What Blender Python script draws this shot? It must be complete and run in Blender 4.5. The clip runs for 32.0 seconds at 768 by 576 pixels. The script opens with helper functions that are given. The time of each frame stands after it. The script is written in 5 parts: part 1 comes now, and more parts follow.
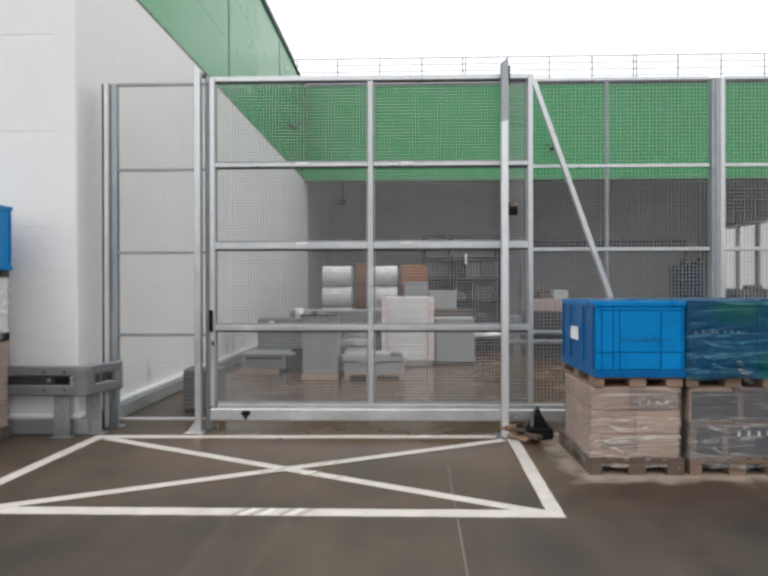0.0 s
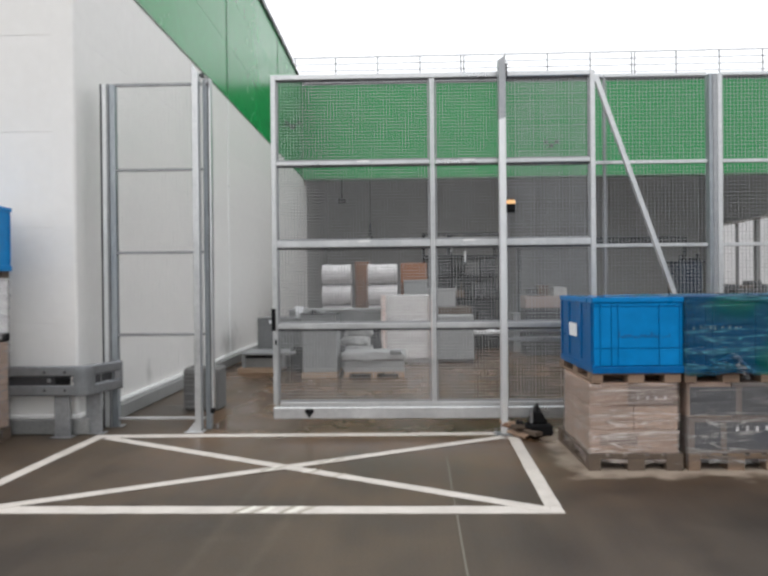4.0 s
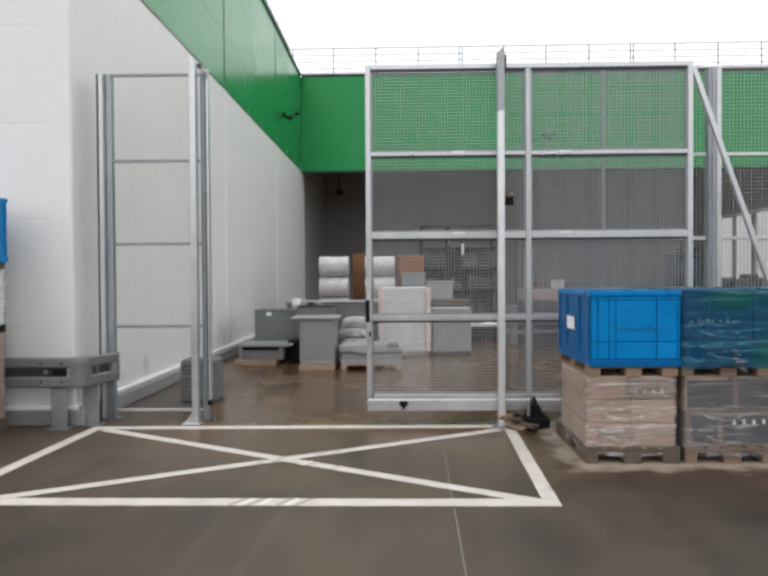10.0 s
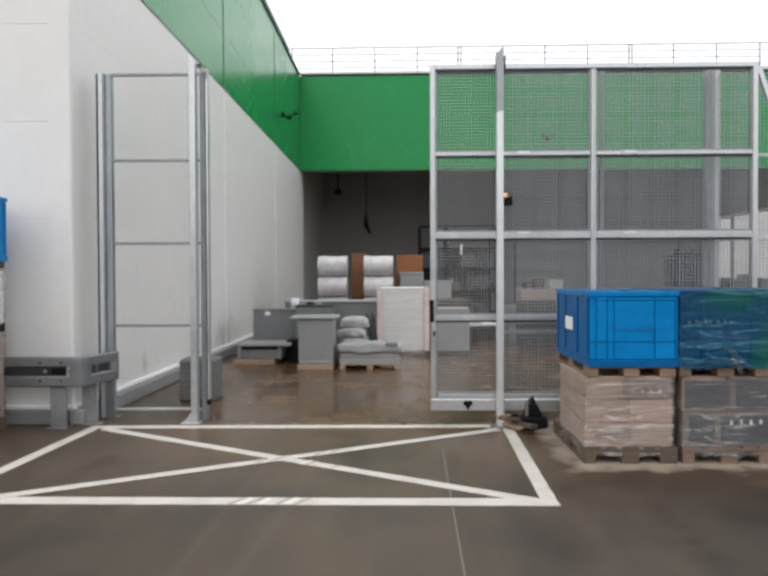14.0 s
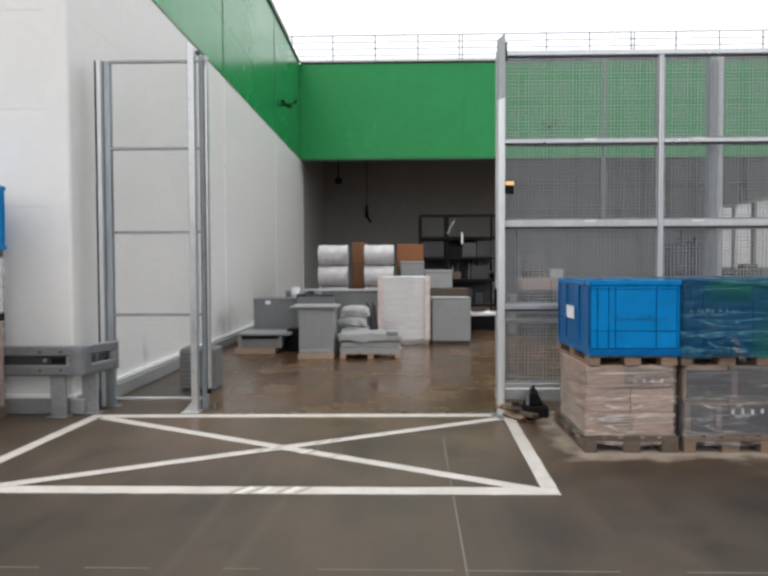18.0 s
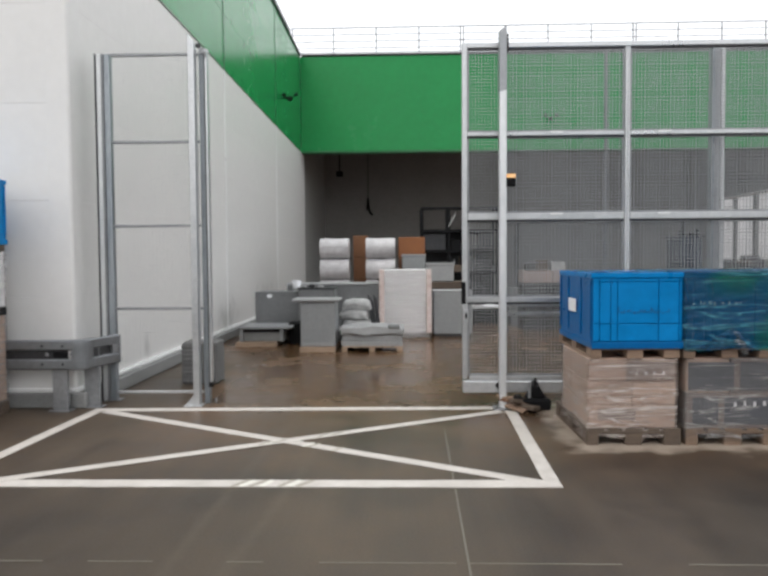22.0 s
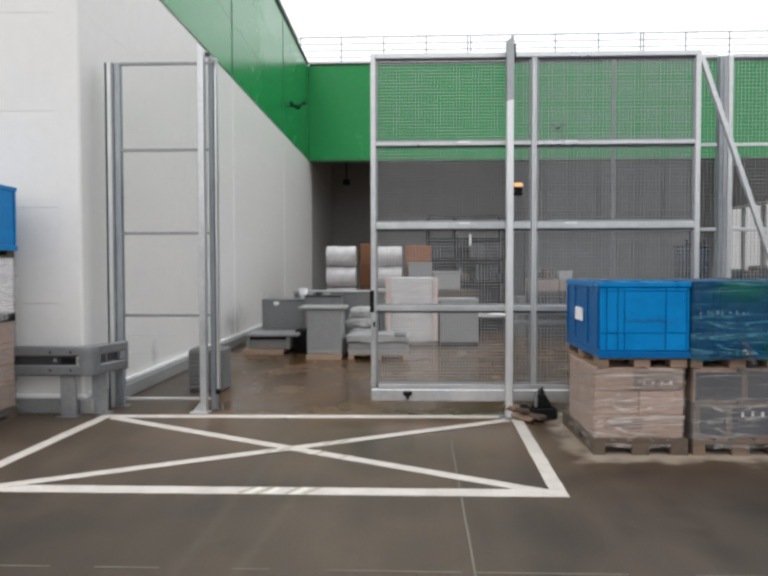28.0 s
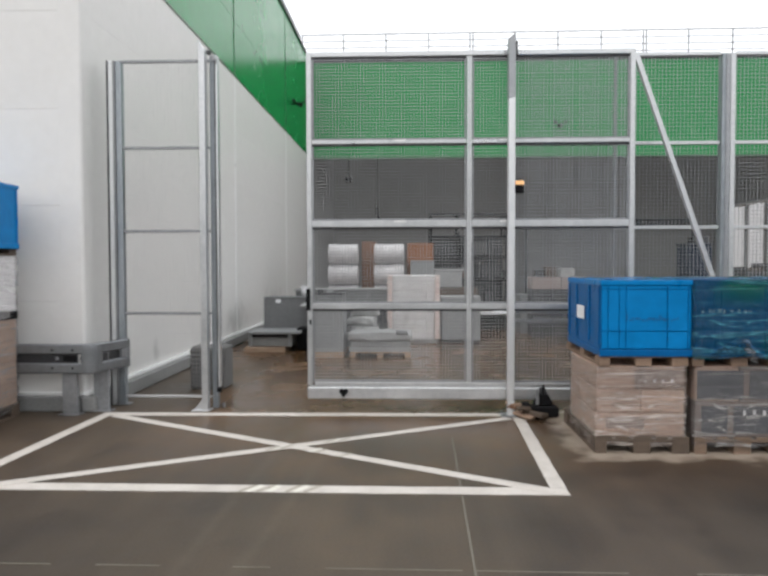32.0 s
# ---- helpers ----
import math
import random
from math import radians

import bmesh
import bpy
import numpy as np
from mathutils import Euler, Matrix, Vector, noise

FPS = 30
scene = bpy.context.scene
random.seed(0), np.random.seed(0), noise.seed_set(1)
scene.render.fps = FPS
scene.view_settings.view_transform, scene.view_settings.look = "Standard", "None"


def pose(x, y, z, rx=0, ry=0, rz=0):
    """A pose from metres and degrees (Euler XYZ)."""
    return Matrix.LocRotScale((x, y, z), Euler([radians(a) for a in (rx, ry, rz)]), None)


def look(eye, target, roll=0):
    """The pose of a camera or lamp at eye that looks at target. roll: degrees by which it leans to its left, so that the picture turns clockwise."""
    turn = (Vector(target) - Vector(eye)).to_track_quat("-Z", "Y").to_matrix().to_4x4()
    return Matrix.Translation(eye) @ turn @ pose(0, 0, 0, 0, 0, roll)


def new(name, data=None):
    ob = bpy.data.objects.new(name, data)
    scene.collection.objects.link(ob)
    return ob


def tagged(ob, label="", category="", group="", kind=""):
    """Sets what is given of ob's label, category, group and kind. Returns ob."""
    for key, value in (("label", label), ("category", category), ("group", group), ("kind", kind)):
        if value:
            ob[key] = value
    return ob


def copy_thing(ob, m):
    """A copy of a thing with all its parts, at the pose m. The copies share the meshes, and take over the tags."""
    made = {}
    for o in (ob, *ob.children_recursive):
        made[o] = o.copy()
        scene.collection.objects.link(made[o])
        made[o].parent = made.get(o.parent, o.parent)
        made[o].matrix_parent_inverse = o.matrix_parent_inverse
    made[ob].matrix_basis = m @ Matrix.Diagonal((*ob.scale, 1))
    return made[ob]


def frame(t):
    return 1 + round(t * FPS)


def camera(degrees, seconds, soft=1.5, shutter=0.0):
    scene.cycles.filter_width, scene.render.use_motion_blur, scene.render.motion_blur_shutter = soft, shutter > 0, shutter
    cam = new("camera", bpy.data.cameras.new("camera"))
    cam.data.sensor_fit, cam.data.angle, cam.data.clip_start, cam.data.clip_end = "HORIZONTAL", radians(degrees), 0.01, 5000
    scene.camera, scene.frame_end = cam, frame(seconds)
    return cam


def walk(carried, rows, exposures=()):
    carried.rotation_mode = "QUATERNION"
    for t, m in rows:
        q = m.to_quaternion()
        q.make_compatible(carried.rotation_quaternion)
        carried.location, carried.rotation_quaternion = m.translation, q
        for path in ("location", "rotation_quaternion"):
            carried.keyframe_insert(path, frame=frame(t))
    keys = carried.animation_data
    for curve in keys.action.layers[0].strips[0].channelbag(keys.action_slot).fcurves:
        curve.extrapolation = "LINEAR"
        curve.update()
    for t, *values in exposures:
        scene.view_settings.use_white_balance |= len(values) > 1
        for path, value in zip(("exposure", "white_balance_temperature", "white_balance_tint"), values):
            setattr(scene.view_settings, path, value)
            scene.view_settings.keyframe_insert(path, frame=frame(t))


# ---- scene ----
# ---- camera ----
cam = camera(57.8, 32.0, soft=3.0)
walk(cam, [
    (0, pose(-0.006, -0.007, 1.617, 89.86, 0.14, 1.56)),
    (0.5, pose(-0.003, -0.013, 1.611, 89.71, 0.23, 1.53)),
    (1, pose(0.007, -0.000, 1.626, 89.76, 0.38, 1.61)),
    (1.5, pose(0.007, -0.015, 1.615, 89.80, 0.40, 1.59)),
    (2, pose(-0.002, -0.015, 1.617, 89.86, 0.27, 1.48)),
    (2.5, pose(-0.002, -0.018, 1.614, 89.84, 0.50, 1.41)),
    (3, pose(-0.000, -0.026, 1.616, 89.86, 0.60, 1.37)),
    (3.5, pose(0.005, -0.025, 1.613, 89.80, 0.60, 1.53)),
    (5.5, pose(0.011, -0.015, 1.619, 89.63, 0.54, 1.60)),
    (6, pose(-0.003, -0.022, 1.613, 89.63, 0.40, 1.46)),
    (6.5, pose(-0.006, -0.020, 1.619, 89.29, 0.36, 1.36)),
    (7, pose(0.003, -0.018, 1.623, 89.31, 0.29, 1.44)),
    (7.5, pose(0.004, -0.019, 1.617, 89.35, 0.36, 1.33)),
    (8, pose(0.005, -0.016, 1.618, 89.44, 0.33, 1.55)),
    (8.5, pose(-0.001, -0.015, 1.623, 89.22, 0.31, 1.41)),
    (9, pose(-0.007, -0.013, 1.620, 89.20, 0.32, 1.40)),
    (9.5, pose(0.001, -0.017, 1.613, 89.22, 0.26, 1.44)),
    (10, pose(0.001, -0.009, 1.618, 89.07, 0.36, 1.33)),
    (10.5, pose(-0.009, -0.016, 1.621, 88.95, 0.16, 1.36)),
    (11, pose(0.011, -0.010, 1.616, 89.16, 0.30, 1.34)),
    (11.5, pose(0.002, -0.015, 1.619, 88.95, 0.17, 1.26)),
    (12, pose(0.001, -0.021, 1.617, 89.07, 0.10, 1.09)),
    (12.5, pose(-0.004, -0.025, 1.617, 89.21, -0.03, 1.19)),
    (13, pose(0.001, -0.020, 1.624, 89.14, 0.12, 1.13)),
    (13.5, pose(-0.001, -0.014, 1.617, 89.15, 0.05, 1.28)),
    (14, pose(-0.006, -0.028, 1.623, 89.03, 0.23, 1.19)),
    (14.5, pose(-0.003, -0.015, 1.617, 88.89, 0.10, 1.20)),
    (16.5, pose(-0.007, -0.014, 1.619, 88.79, 0.32, 1.12)),
    (17, pose(-0.001, -0.010, 1.621, 88.41, 0.27, 1.29)),
    (17.5, pose(-0.002, -0.001, 1.614, 88.37, 0.19, 1.16)),
    (18, pose(-0.006, 0.003, 1.617, 88.16, 0.23, 1.24)),
    (18.5, pose(-0.003, 0.003, 1.620, 88.03, 0.31, 1.23)),
    (19, pose(0.000, 0.000, 1.620, 87.98, 0.28, 1.23)),
    (19.5, pose(-0.009, -0.005, 1.620, 88.06, 0.24, 1.14)),
    (20, pose(-0.002, 0.000, 1.619, 88.14, 0.16, 1.30)),
    (20.5, pose(-0.000, 0.007, 1.624, 87.98, 0.23, 1.28)),
    (21, pose(-0.002, 0.007, 1.618, 87.67, 0.30, 1.45)),
    (21.5, pose(-0.002, 0.016, 1.622, 87.55, 0.40, 1.42)),
    (22, pose(-0.006, 0.011, 1.618, 87.59, 0.40, 1.36)),
    (22.5, pose(0.000, 0.013, 1.614, 87.60, 0.35, 1.49)),
    (23, pose(-0.003, 0.016, 1.626, 87.71, 0.24, 1.54)),
    (23.5, pose(-0.006, 0.005, 1.622, 87.92, 0.18, 1.48)),
    (24, pose(-0.003, 0.002, 1.620, 88.08, 0.20, 1.58)),
    (24.5, pose(-0.012, 0.003, 1.618, 87.99, 0.04, 1.61)),
    (25, pose(-0.008, 0.003, 1.620, 87.93, 0.10, 1.66)),
    (25.5, pose(-0.006, -0.000, 1.621, 88.12, -0.03, 1.71)),
    (27.5, pose(-0.011, -0.007, 1.628, 88.20, 0.24, 1.84)),
    (28, pose(-0.012, -0.004, 1.619, 88.25, 0.12, 1.88)),
    (28.5, pose(-0.009, -0.011, 1.623, 88.20, 0.29, 1.99)),
    (29, pose(0.003, -0.002, 1.622, 88.17, 0.39, 2.04)),
    (29.5, pose(0.001, 0.002, 1.626, 87.98, 0.40, 2.01)),
    (30, pose(-0.001, -0.003, 1.624, 88.01, 0.33, 2.01)),
    (30.5, pose(-0.009, -0.008, 1.627, 88.12, 0.10, 1.94)),
    (31, pose(-0.010, -0.013, 1.619, 88.27, 0.17, 2.00)),
    (31.5, pose(-0.007, -0.015, 1.615, 88.34, 0.20, 2.00)),
    (32, pose(-0.001, -0.001, 1.624, 88.05, 0.12, 2.08)),])

# ---- world and light: an overcast sky ----
SUN_EL, SUN_AZ = radians(52), radians(205)
world = bpy.data.worlds.new("overcast_sky")
scene.world = world
world.use_nodes = True
wn, wl = world.node_tree.nodes, world.node_tree.links
wn.clear()
sky = wn.new("ShaderNodeTexSky")
sky.sky_type = 'NISHITA'
sky.sun_disc = False
sky.sun_elevation, sky.sun_rotation = SUN_EL, SUN_AZ
sky.dust_density, sky.air_density = 4.0, 1.5
cloud = wn.new("ShaderNodeMix")
cloud.data_type = 'RGBA'
cloud.inputs[0].default_value = 0.86
cloud.inputs[7].default_value = (12.72, 12.87, 13.12, 1)
wl.new(sky.outputs[0], cloud.inputs[6])
back = wn.new("ShaderNodeBackground")
back.inputs[1].default_value = 0.12
wl.new(cloud.outputs[2], back.inputs[0])
wo = wn.new("ShaderNodeOutputWorld")
wl.new(back.outputs[0], wo.inputs[0])

sun = new("sun", bpy.data.lights.new("sun", 'SUN'))
sun.data.energy, sun.data.angle, sun.data.color = 0.5, radians(25), (1.0, 0.96, 0.9)
sun.matrix_world = look((0, 0, 0), (-math.sin(SUN_AZ) * math.cos(SUN_EL), -math.cos(SUN_AZ) * math.cos(SUN_EL), -math.sin(SUN_EL)))
scene.view_settings.exposure = 0.05


# ---- materials ----
def material(name, dark, light, rough=0.6, metal=0.0, grain=40.0, broad=1.2, bump=0.1, rough_var=0.1, coat=0.0,
             per_object=0.0, spec=0.5, stretch=(1, 1, 1)):
    """A surface whose colour wanders between two tones at a fine and a broad scale, with relief and uneven gloss."""
    m = bpy.data.materials.new(name)
    m.use_nodes = True
    n, l = m.node_tree.nodes, m.node_tree.links
    b = n["Principled BSDF"]
    co = n.new("ShaderNodeTexCoord")
    mp = n.new("ShaderNodeMapping")
    mp.inputs["Scale"].default_value = stretch
    l.new(co.outputs["Object"], mp.inputs["Vector"])
    fine, wide = n.new("ShaderNodeTexNoise"), n.new("ShaderNodeTexNoise")
    fine.inputs["Scale"].default_value, fine.inputs["Detail"].default_value = grain, 4
    wide.inputs["Scale"].default_value, wide.inputs["Detail"].default_value = broad, 5
    wide.inputs["Roughness"].default_value = 0.65
    for t in (fine, wide):
        l.new(mp.outputs[0], t.inputs["Vector"])
    add = n.new("ShaderNodeMath")
    add.operation = 'MULTIPLY_ADD'
    add.inputs[1].default_value = 0.4
    l.new(fine.outputs["Fac"], add.inputs[0])
    half = n.new("ShaderNodeMath")
    half.operation = 'MULTIPLY'
    half.inputs[1].default_value = 0.6
    l.new(wide.outputs["Fac"], half.inputs[0])
    l.new(half.outputs[0], add.inputs[2])
    ramp = n.new("ShaderNodeValToRGB")
    ramp.color_ramp.elements[0].position, ramp.color_ramp.elements[1].position = 0.3, 0.7
    ramp.color_ramp.elements[0].color, ramp.color_ramp.elements[1].color = (*dark, 1), (*light, 1)
    l.new(add.outputs[0], ramp.inputs[0])
    colour = ramp.outputs[0]
    if per_object:
        info = n.new("ShaderNodeObjectInfo")
        hsv = n.new("ShaderNodeHueSaturation")
        rng = n.new("ShaderNodeMapRange")
        rng.inputs[3].default_value, rng.inputs[4].default_value = 1 - per_object, 1 + per_object
        l.new(info.outputs["Random"], rng.inputs[0])
        l.new(rng.outputs[0], hsv.inputs["Value"])
        l.new(colour, hsv.inputs["Color"])
        colour = hsv.outputs[0]
    l.new(colour, b.inputs["Base Color"])
    rr = n.new("ShaderNodeMapRange")
    rr.inputs[1].default_value, rr.inputs[2].default_value = 0.3, 0.7
    rr.inputs[3].default_value, rr.inputs[4].default_value = rough - rough_var, min(1, rough + rough_var)
    l.new(wide.outputs["Fac"], rr.inputs[0])
    l.new(rr.outputs[0], b.inputs["Roughness"])
    b.inputs["Metallic"].default_value = metal
    b.inputs["Coat Weight"].default_value = coat
    b.inputs["Specular IOR Level"].default_value = spec
    if bump:
        bp = n.new("ShaderNodeBump")
        bp.inputs["Strength"].default_value, bp.inputs["Distance"].default_value = bump, 0.01
        l.new(add.outputs[0], bp.inputs["Height"])
        l.new(bp.outputs[0], b.inputs["Normal"])
    return m


def film_material(name, tint, haze, crease, rough=0.16, tint2=None, shine=0.75, broad=2.2, fine=0.5, spec=0.5, depth=0.045, lean=0.0):
    """Stretch film: nearly clear with a faint haze; glossy creases, mostly sideways, their highlights put into colour
    and opacity.
    """
    m = bpy.data.materials.new(name)
    m.use_nodes = True
    n, l = m.node_tree.nodes, m.node_tree.links
    b, out = n["Principled BSDF"], n["Material Output"]
    co = n.new("ShaderNodeTexCoord")

    def creases(scale, turn, seed, width):
        mp = n.new("ShaderNodeMapping")
        mp.inputs["Scale"].default_value = (0.22, 0.22, 3.4)
        mp.inputs["Rotation"].default_value = (turn, turn, 0)
        mp.inputs["Location"].default_value = (seed, seed * 2, 0)
        l.new(co.outputs["Object"], mp.inputs["Vector"])
        t = n.new("ShaderNodeTexNoise")
        t.inputs["Scale"].default_value, t.inputs["Detail"].default_value, t.inputs["Distortion"].default_value = scale, 3, 0.8
        l.new(mp.outputs[0], t.inputs["Vector"])
        r = n.new("ShaderNodeValToRGB")
        e = r.color_ramp.elements
        e[0].position, e[0].color = 0.5 - width, (0, 0, 0, 1)
        e[1].position, e[1].color = 0.5 + width, (0, 0, 0, 1)
        p = e.new(0.5)
        p.color = (1, 1, 1, 1)
        l.new(t.outputs["Fac"], r.inputs[0])
        return t.outputs["Fac"], r.outputs[0]

    def fold(a, k, c):
        q = n.new("ShaderNodeMath")
        q.operation = 'MULTIPLY_ADD'
        q.inputs[1].default_value = k
        l.new(a, q.inputs[0])
        l.new(c, q.inputs[2])
        return q

    n1, c1 = creases(3.4, 0.12, 0.0, 0.028)
    n2, c2 = creases(7.5, -0.16, 3.7, 0.03)
    n3, c3 = creases(15.0, 0.22, 7.9, 0.035)
    both = fold(c3, 0.5 * fine, fold(c2, fine, c1).outputs[0])
    relief = fold(c2, 0.12, fold(c1, 0.2, fold(n2, 0.5, n1).outputs[0]).outputs[0])
    wide = n.new("ShaderNodeTexNoise")
    wide.inputs["Scale"].default_value = broad
    l.new(co.outputs["Object"], wide.inputs["Vector"])
    ramp = n.new("ShaderNodeValToRGB")
    ramp.color_ramp.elements[0].position, ramp.color_ramp.elements[1].position = (0.54, 0.64) if lean else (0.44, 0.58)
    ramp.color_ramp.elements[0].color, ramp.color_ramp.elements[1].color = (*tint, 1), (*(tint2 or tint), 1)
    tone = wide.outputs["Fac"]
    if lean:
        # the second tint gathers towards one end
        sx = n.new("ShaderNodeSeparateXYZ")
        l.new(co.outputs["Object"], sx.inputs[0])
        tone = fold(sx.outputs[0], lean, tone).outputs[0]
    l.new(tone, ramp.inputs[0])
    mix = n.new("ShaderNodeMix")
    mix.data_type = 'RGBA'
    mix.clamp_factor = True
    l.new(both.outputs[0], mix.inputs[0])
    l.new(ramp.outputs[0], mix.inputs[6])
    mix.inputs[7].default_value = (*crease, 1)
    l.new(mix.outputs[2], b.inputs["Base Color"])
    b.inputs["Roughness"].default_value = rough
    b.inputs["Specular IOR Level"].default_value = spec
    bp = n.new("ShaderNodeBump")
    bp.inputs["Strength"].default_value, bp.inputs["Distance"].default_value = 0.9, depth
    l.new(relief.outputs[0], bp.inputs["Height"])
    l.new(bp.outputs[0], b.inputs["Normal"])
    rr = n.new("ShaderNodeMapRange")
    rr.inputs[3].default_value, rr.inputs[4].default_value = haze, shine
    l.new(both.outputs[0], rr.inputs[0])
    tr = n.new("ShaderNodeBsdfTransparent")
    ms = n.new("ShaderNodeMixShader")
    l.new(rr.outputs[0], ms.inputs[0])
    l.new(tr.outputs[0], ms.inputs[1])
    l.new(b.outputs[0], ms.inputs[2])
    l.new(ms.outputs[0], out.inputs[0])
    return m


def wet_concrete(name):
    """Screeded yard concrete, damp outside and wetter behind the gate, with tyre streaks and stains."""
    m = bpy.data.materials.new(name)
    m.use_nodes = True
    n, l = m.node_tree.nodes, m.node_tree.links
    b = n["Principled BSDF"]
    geo = n.new("ShaderNodeTexCoord")
    sep = n.new("ShaderNodeSeparateXYZ")
    l.new(geo.outputs["Object"], sep.inputs[0])

    def noise_tex(scale, detail, vec=None, rough=0.6):
        t = n.new("ShaderNodeTexNoise")
        t.inputs["Scale"].default_value, t.inputs["Detail"].default_value, t.inputs["Roughness"].default_value = scale, detail, rough
        l.new(vec or geo.outputs["Object"], t.inputs["Vector"])
        return t.outputs["Fac"]

    def rng(src, a, c, lo, hi):
        r = n.new("ShaderNodeMapRange")
        for i, v in zip((1, 2, 3, 4), (a, c, lo, hi)):
            r.inputs[i].default_value = v
        l.new(src, r.inputs[0])
        return r.outputs[0]

    def mth(op, a, c=0.0):
        q = n.new("ShaderNodeMath")
        q.operation = op
        for i, v in enumerate((a, c)):
            if isinstance(v, (int, float)):
                q.inputs[i].default_value = v
            else:
                l.new(v, q.inputs[i])
        return q.outputs[0]

    mp = n.new("ShaderNodeMapping")
    mp.inputs["Scale"].default_value = (1.6, 0.25, 1)
    mp.inputs["Rotation"].default_value = (0, 0, 0.25)
    l.new(geo.outputs["Object"], mp.inputs["Vector"])
    mq = n.new("ShaderNodeMapping")
    mq.inputs["Scale"].default_value = (5.0, 0.16, 1)
    mq.inputs["Rotation"].default_value = (0, 0, -0.42)
    l.new(geo.outputs["Object"], mq.inputs["Vector"])
    grit, blot, streak, tyre = noise_tex(60, 4), noise_tex(0.9, 8, None, 0.7), noise_tex(1.1, 6, mp.outputs[0]), noise_tex(1.0, 5, mq.outputs[0])
    tone = mth('ADD', mth('ADD', mth('MULTIPLY', grit, 0.18), mth('MULTIPLY', tyre, 0.1)), mth('ADD', mth('MULTIPLY', blot, 0.47), mth('MULTIPLY', streak, 0.25)))
    ramp = n.new("ShaderNodeValToRGB")
    ramp.color_ramp.elements[0].position, ramp.color_ramp.elements[1].position = 0.425, 0.59
    ramp.color_ramp.elements[0].color = (0.0405, 0.0276, 0.0178, 1)
    ramp.color_ramp.elements[1].color = (0.095, 0.0685, 0.0445, 1)
    l.new(tone, ramp.inputs[0])
    # wet behind the gate, drier along the wall behind the fence
    along = rng(mth('ADD', sep.outputs[1], mth('MULTIPLY', blot, 3.0)), 6.2, 9.8, 0.0, 1.0)
    clear = rng(mth('ADD', sep.outputs[0], mth('MULTIPLY', blot, 0.8)), -2.3, -1.7, 0.0, 1.0)
    wet = mth('MULTIPLY', along, mth('MAXIMUM', clear, rng(sep.outputs[1], 10.0, 12.5, 0.0, 1.0)))
    # broadly darker in front of the pallets
    dark_mask = mth('MULTIPLY', rng(mth('ADD', sep.outputs[0], mth('MULTIPLY', streak, 1.6)), 0.9, 3.2, 0.0, 1.0),
                rng(mth('ADD', sep.outputs[1], mth('MULTIPLY', blot, 1.2)), 7.2, 5.6, 0.0, 1.0))
    # and more faintly on the near side, towards the building
    near = mth('MULTIPLY', rng(mth('SUBTRACT', sep.outputs[0], mth('MULTIPLY', blot, 1.6)), -1.4, -3.0, 0.0, 0.85), rng(sep.outputs[1], 5.2, 4.2, 0.0, 1.0))
    dark_mask = mth('MAXIMUM', dark_mask, near)
    mix = n.new("ShaderNodeMix")
    mix.data_type = 'RGBA'
    mix.blend_type = 'MULTIPLY'
    l.new(wet, mix.inputs[0])
    l.new(ramp.outputs[0], mix.inputs[6])
    mix.inputs[7].default_value = (1.62, 1.26, 0.94, 1)
    damp = n.new("ShaderNodeMix")
    damp.data_type = 'RGBA'
    damp.blend_type = 'MULTIPLY'
    l.new(dark_mask, damp.inputs[0])
    l.new(mix.outputs[2], damp.inputs[6])
    damp.inputs[7].default_value = (0.52, 0.52, 0.55, 1)
    # two faint dry tyre tracks that curve in over the painted box
    shade = damp.outputs[2]
    for x0, y0, slope, bend in ((-1.25, 3.5, 0.015, 0.009), (-0.935, 3.5, 0.12, -0.016)):
        run = mth('SUBTRACT', sep.outputs[1], y0)
        mid = mth('ADD', mth('MULTIPLY', run, slope), mth('MULTIPLY', mth('MULTIPLY', run, run), bend))
        off = mth('ABSOLUTE', mth('SUBTRACT', mth('SUBTRACT', sep.outputs[0], x0), mid))
        mask = mth('MULTIPLY', rng(mth('ADD', off, mth('MULTIPLY', noise_tex(9.0, 4), 0.1)), 0.05, 0.11, 0.17, 0.0), rng(sep.outputs[1], 7.2, 6.2, 0.0, 1.0))
        mask = mth('MULTIPLY', mask, rng(sep.outputs[1], 1.2, 2.6, 0.0, 1.0))
        trk = n.new("ShaderNodeMix")
        trk.data_type = 'RGBA'
        l.new(mask, trk.inputs[0])
        l.new(shade, trk.inputs[6])
        trk.inputs[7].default_value = (0.15, 0.122, 0.09, 1)
        shade = trk.outputs[2]
    # pale dust round the stacked pallets
    wob = mth('MULTIPLY', mth('SUBTRACT', noise_tex(3.0, 5), 0.5), 0.7)
    dx = mth('SUBTRACT', mth('ABSOLUTE', mth('SUBTRACT', sep.outputs[0], 2.8)), 1.23)
    dy = mth('SUBTRACT', mth('ABSOLUTE', mth('SUBTRACT', sep.outputs[1], 6.82)), 0.9)
    dust_mask = rng(mth('ADD', mth('MAXIMUM', dx, dy), wob), 0.02, 0.2, 1.0, 0.0)
    dust = n.new("ShaderNodeMix")
    dust.data_type = 'RGBA'
    l.new(mth('MULTIPLY', dust_mask, 0.75), dust.inputs[0])
    l.new(shade, dust.inputs[6])
    dust.inputs[7].default_value = (0.42, 0.35, 0.285, 1)
    l.new(dust.outputs[2], b.inputs["Base Color"])
    dry = rng(mth('ADD', mth('MULTIPLY', blot, 0.6), mth('MULTIPLY', streak, 0.4)), 0.35, 0.65, 0.4, 0.66)
